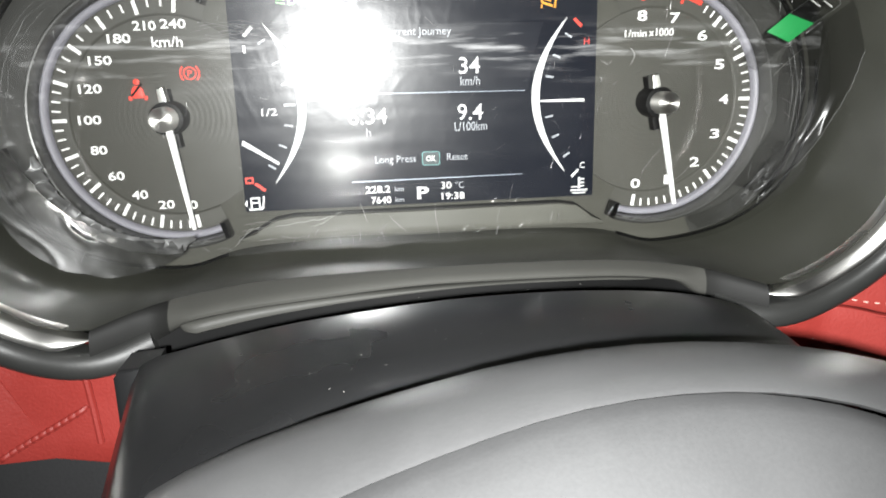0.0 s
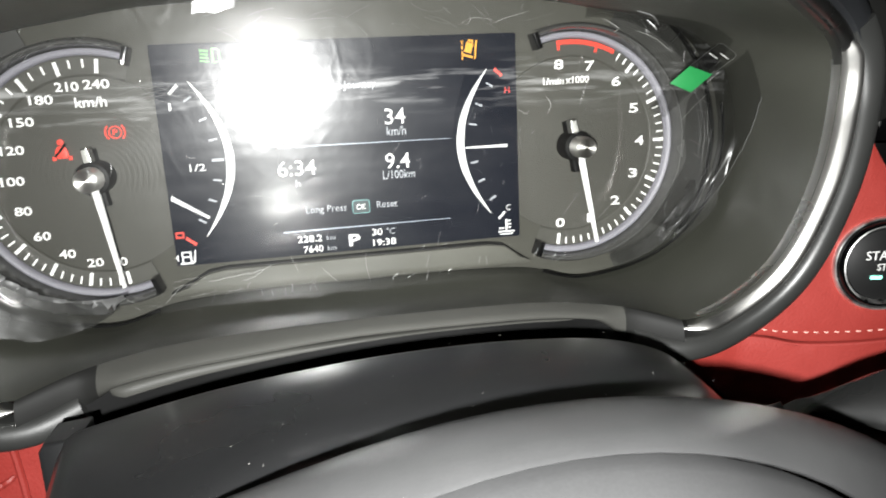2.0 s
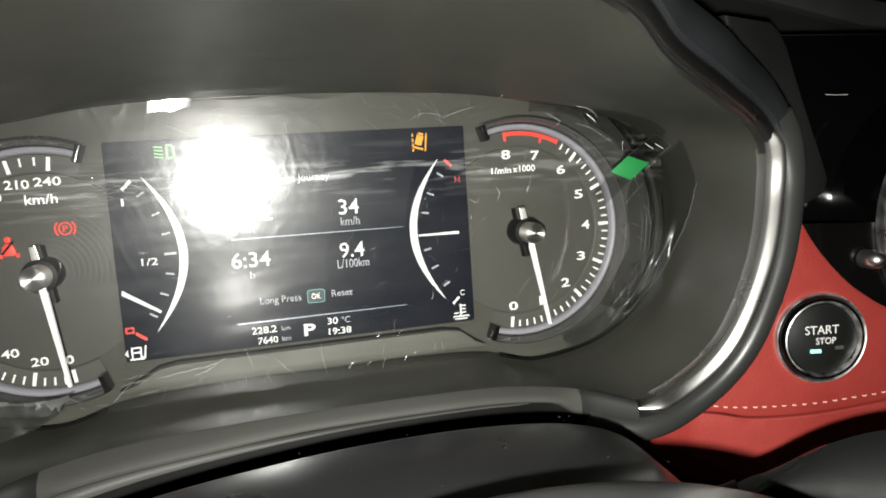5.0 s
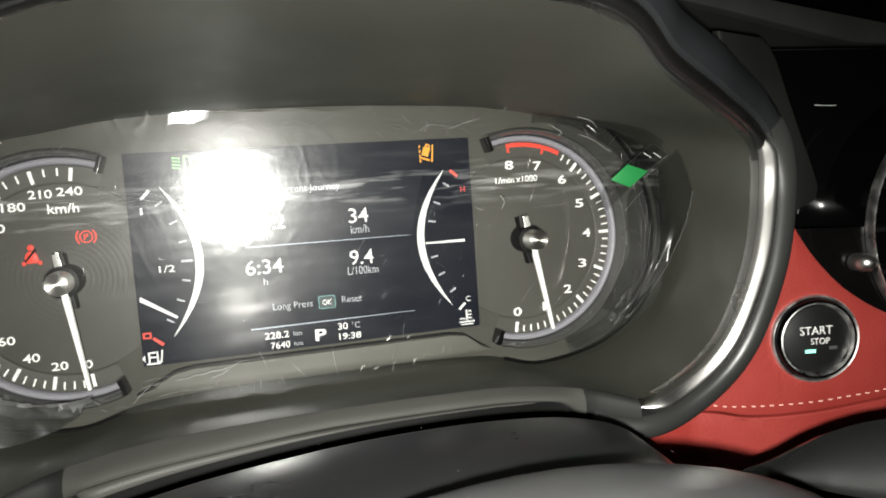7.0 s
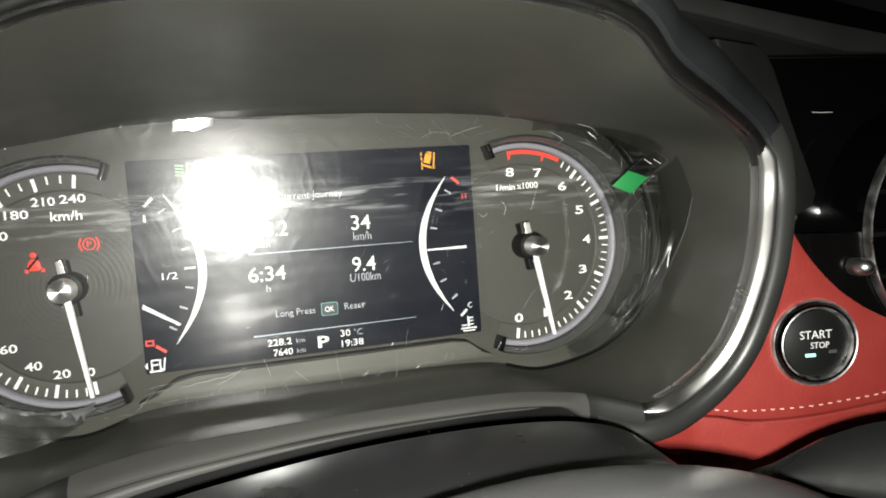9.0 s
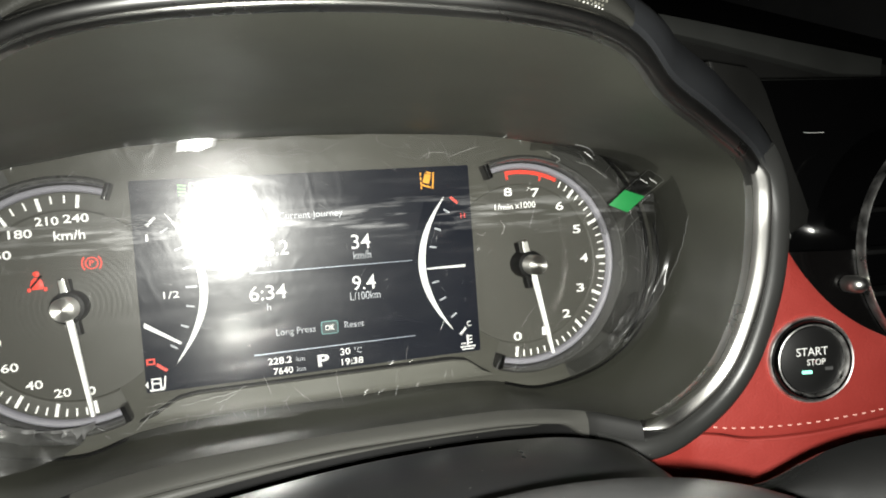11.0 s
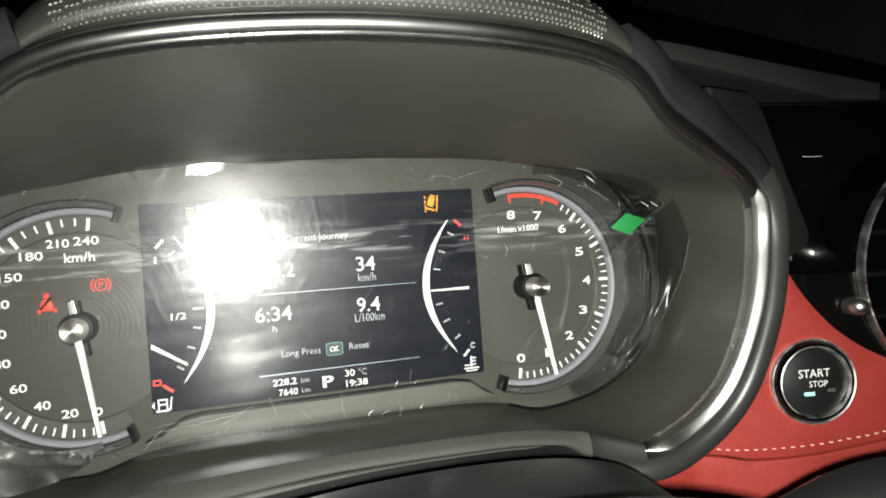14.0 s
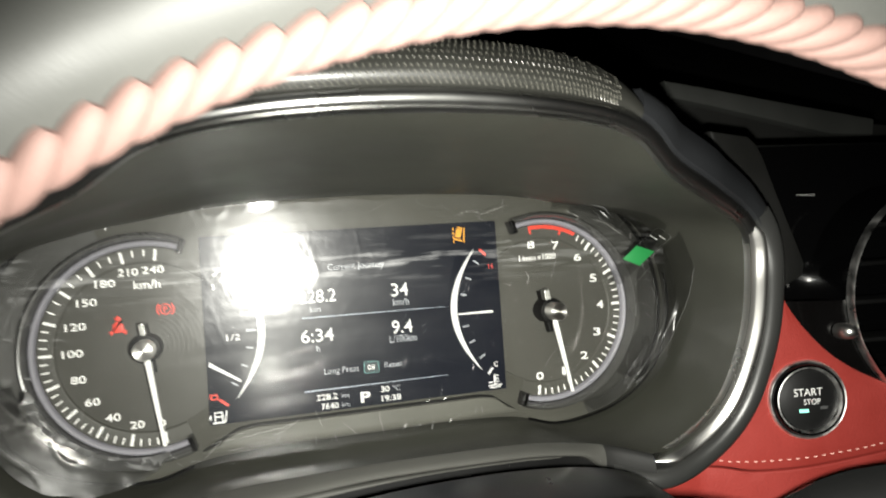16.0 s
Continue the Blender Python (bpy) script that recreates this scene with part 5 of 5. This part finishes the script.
# dark matt dash beside and above the vent, and the dash top with its pale front edge
side_dash = thing("dash_side", (0.2, -0.03, 0.03), "matt dark grey dash moulding beside the vent", "dash moulding", kind="structure")
out = [(0.172, 0.0815), (0.1950, 0.0790), (0.2000, 0.0745), (0.2035, 0.0680), (0.2092, 0.0520), (0.2162, 0.0335), (0.2212, 0.0210), (0.2245, 0.0115), (0.2225, 0.0050), (0.2082, -0.0010), (0.186, -0.004), (0.180, 0.03)]
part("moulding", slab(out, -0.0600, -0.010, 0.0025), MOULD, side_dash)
black_panel = thing("vent_surround", (0.25, -0.03, 0.04), "glossy black panel round the air vent", "dash panel", kind="structure")
part("panel", slab([(0.175, 0.0755), (0.420, 0.0760), (0.420, -0.080), (0.205, -0.080), (0.205, 0.0)], -0.050, -0.040, 0.003), PIANO, black_panel)
part("slot_mark", tube([Vector((0.2112, -0.0712, 0.0468)), Vector((0.2145, -0.0736, 0.0462)), Vector((0.2180, -0.0756, 0.0460))], 0.00011, 6), TAILWHITE, vent, "thin pale slot mark")

dash_top = thing("dash_top", (0.0, 0.1, 0.09), "dark vinyl dash top with paler front edge", "dash top", kind="structure")
rows = [[(-0.75 + 0.06 * i, y, z - 0.10 * max(0.0, -0.75 + 0.06 * i - 0.2)) for i in range(26)] for y, z in ((0.036, 0.100), (0.042, 0.112), (0.060, 0.118), (0.20, 0.190), (0.60, 0.390), (0.88, 0.530))]
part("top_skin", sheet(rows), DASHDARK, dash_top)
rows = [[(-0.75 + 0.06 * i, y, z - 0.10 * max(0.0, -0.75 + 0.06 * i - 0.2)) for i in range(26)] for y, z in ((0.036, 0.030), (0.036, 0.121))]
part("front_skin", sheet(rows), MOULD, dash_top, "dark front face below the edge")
bar = [(0.2100, 0.1310), (0.2381, 0.1269), (0.3047, 0.1162), (0.3780, 0.1050), (0.3762, 0.0935), (0.3392, 0.0946), (0.3036, 0.1020), (0.2452, 0.1141), (0.2100, 0.1205)]
part("edge_bar", slab(bar, 0.0285, 0.040, 0.0015), DASH, dash_top, "paler grey front edge bar")
# knee panel below, dark, behind the wheel
knee = thing("knee_panel", (0.2, -0.08, -0.13), "dark plastic lower dash panel under the red leather", "dash panel", kind="structure")
KN = spline([(0.120, -0.070, -0.160), (0.140, -0.076, -0.140), (0.170, -0.082, -0.130), (0.210, -0.092, -0.122), (0.240, -0.100, -0.112), (0.275, -0.108, -0.092), (0.330, -0.118, -0.086)], 8)
rows = [[p + Vector((0, dy, dz)) for p in KN] for dy, dz in ((0.03, -0.004), (0.008, -0.0006), (0.0, 0.0), (-0.008, -0.003), (-0.016, -0.012), (-0.020, -0.030), (-0.022, -0.080), (-0.02, -0.20))]
part("panel", sheet(rows), BLACK, knee)
part("lower_wall", slab([(-0.70, -0.118), (0.80, -0.105), (0.80, -0.60), (-0.70, -0.60)], -0.030, 0.0, 0.002), CARPET, knee)

# control stalk on the column: a flat blade that turns towards the driver
stalk = thing("control_stalk", (0.12, -0.14, -0.08), "smooth dark plastic control stalk on the steering column", "stalk")
TOP = spline([(0.1150, 0, -0.0788), (0.1216, 0, -0.0756), (0.1263, 0, -0.0734), (0.1307, 0, -0.0713), (0.1351, 0, -0.0691), (0.1393, 0, -0.0672), (0.1433, 0, -0.0655), (0.1471, 0, -0.0642), (0.1542, 0, -0.0621), (0.1606, 0, -0.0607), (0.1665, 0, -0.0596), (0.1732, 0, -0.0589), (0.1761, 0, -0.0599)], 5)
LOW = spline([(0.1148, 0, -0.0792), (0.1214, 0, -0.0763), (0.1246, 0, -0.0773), (0.1276, 0, -0.0781), (0.1305, 0, -0.0789), (0.1334, 0, -0.0795), (0.1364, 0, -0.0799), (0.1392, 0, -0.0805), (0.1447, 0, -0.0814), (0.1499, 0, -0.0820), (0.1551, 0, -0.0824), (0.1604, 0, -0.0816), (0.1635, 0, -0.0797)], 5)


def blade_y(x, z):
    return -0.1420 - 0.42 * (x - 0.120) - 4.2 * max(0.0, x - 0.120) ** 2 + 0.45 * (z + 0.085) + 12.0 * max(0.0, z + 0.085) ** 2


rows = []
for p, q in zip(TOP, LOW):
    face = [p.lerp(q, v) for v in [k / 12 for k in range(13)]]
    front_side = [Vector((w.x, blade_y(w.x, w.z) - 0.0022 * math.sin(math.pi * k / 12) ** 0.6, w.z)) for k, w in enumerate(face)]
    back_side = [Vector((w.x, blade_y(w.x, w.z) + 0.0060 * math.sin(math.pi * k / 12) ** 0.6, w.z)) for k, w in enumerate(face)][-2:0:-1]
    rows.append(front_side + back_side)
bm = sheet(rows, closed=True)
cap(bm, range(len(rows[0])))
cap(bm, range((len(rows) - 1) * len(rows[0]), len(rows) * len(rows[0])))
part("lever", bm, STALK, stalk)
SL = spline([(0.085, -0.116, -0.1050), (0.096, -0.122, -0.0950), (0.106, -0.128, -0.0865), (0.118, -0.134, -0.0800)], 6)
part("root", tube(SL, 0.0050, 16), BLACK, stalk)

# ---------------------------------------------------------------- the dark cabin that closes the place
cabin = tagged(new("cabin"), "dark lined car cabin at night", "cabin", kind="structure")
AT[cabin] = Vector((0, -0.9, 0))
cabin.matrix_world = Matrix.Translation((0, -0.9, 0.95))


def wall_box(x0, x1, y0, y1, z0, z1):
    bm = bmesh.new()
    bmesh.ops.create_cube(bm, size=1.0, matrix=Matrix.Translation(((x0 + x1) / 2, (y0 + y1) / 2, (z0 + z1) / 2)) @ Matrix.Diagonal((x1 - x0, y1 - y0, z1 - z0, 1)))
    return bm


part("floor", wall_box(-1.1, 0.8, -2.3, 1.06, -0.76, -0.72), CARPET, cabin)
part("roof_lining", wall_box(-1.1, 0.8, -2.3, 0.46, 0.62, 0.66), CARPET, cabin)
part("rear_wall", wall_box(-1.1, 0.8, -2.34, -2.3, -0.76, 0.66), CARPET, cabin)
part("door_side", wall_box(0.8, 0.84, -2.34, 1.10, -0.76, 0.66), CARPET, cabin)
part("door_side", wall_box(-1.14, -1.1, -2.34, 1.10, -0.76, 0.66), CARPET, cabin)
part("bulkhead", wall_box(-1.1, 0.8, 1.06, 1.10, -0.76, 0.17), CARPET, cabin)
rows = [[(x, y + dy, z + dz) for y, z in ((1.08, 0.17), (0.90, 0.31), (0.68, 0.47), (0.455, 0.63))] for x, dy, dz in ((-1.1, 0, 0), (0.8, 0, 0), (0.8, 0.006, 0.006), (-1.1, 0.006, 0.006))]
part("windscreen", sheet(rows, ring=True), GLASSDARK, cabin, "dark windscreen at night")
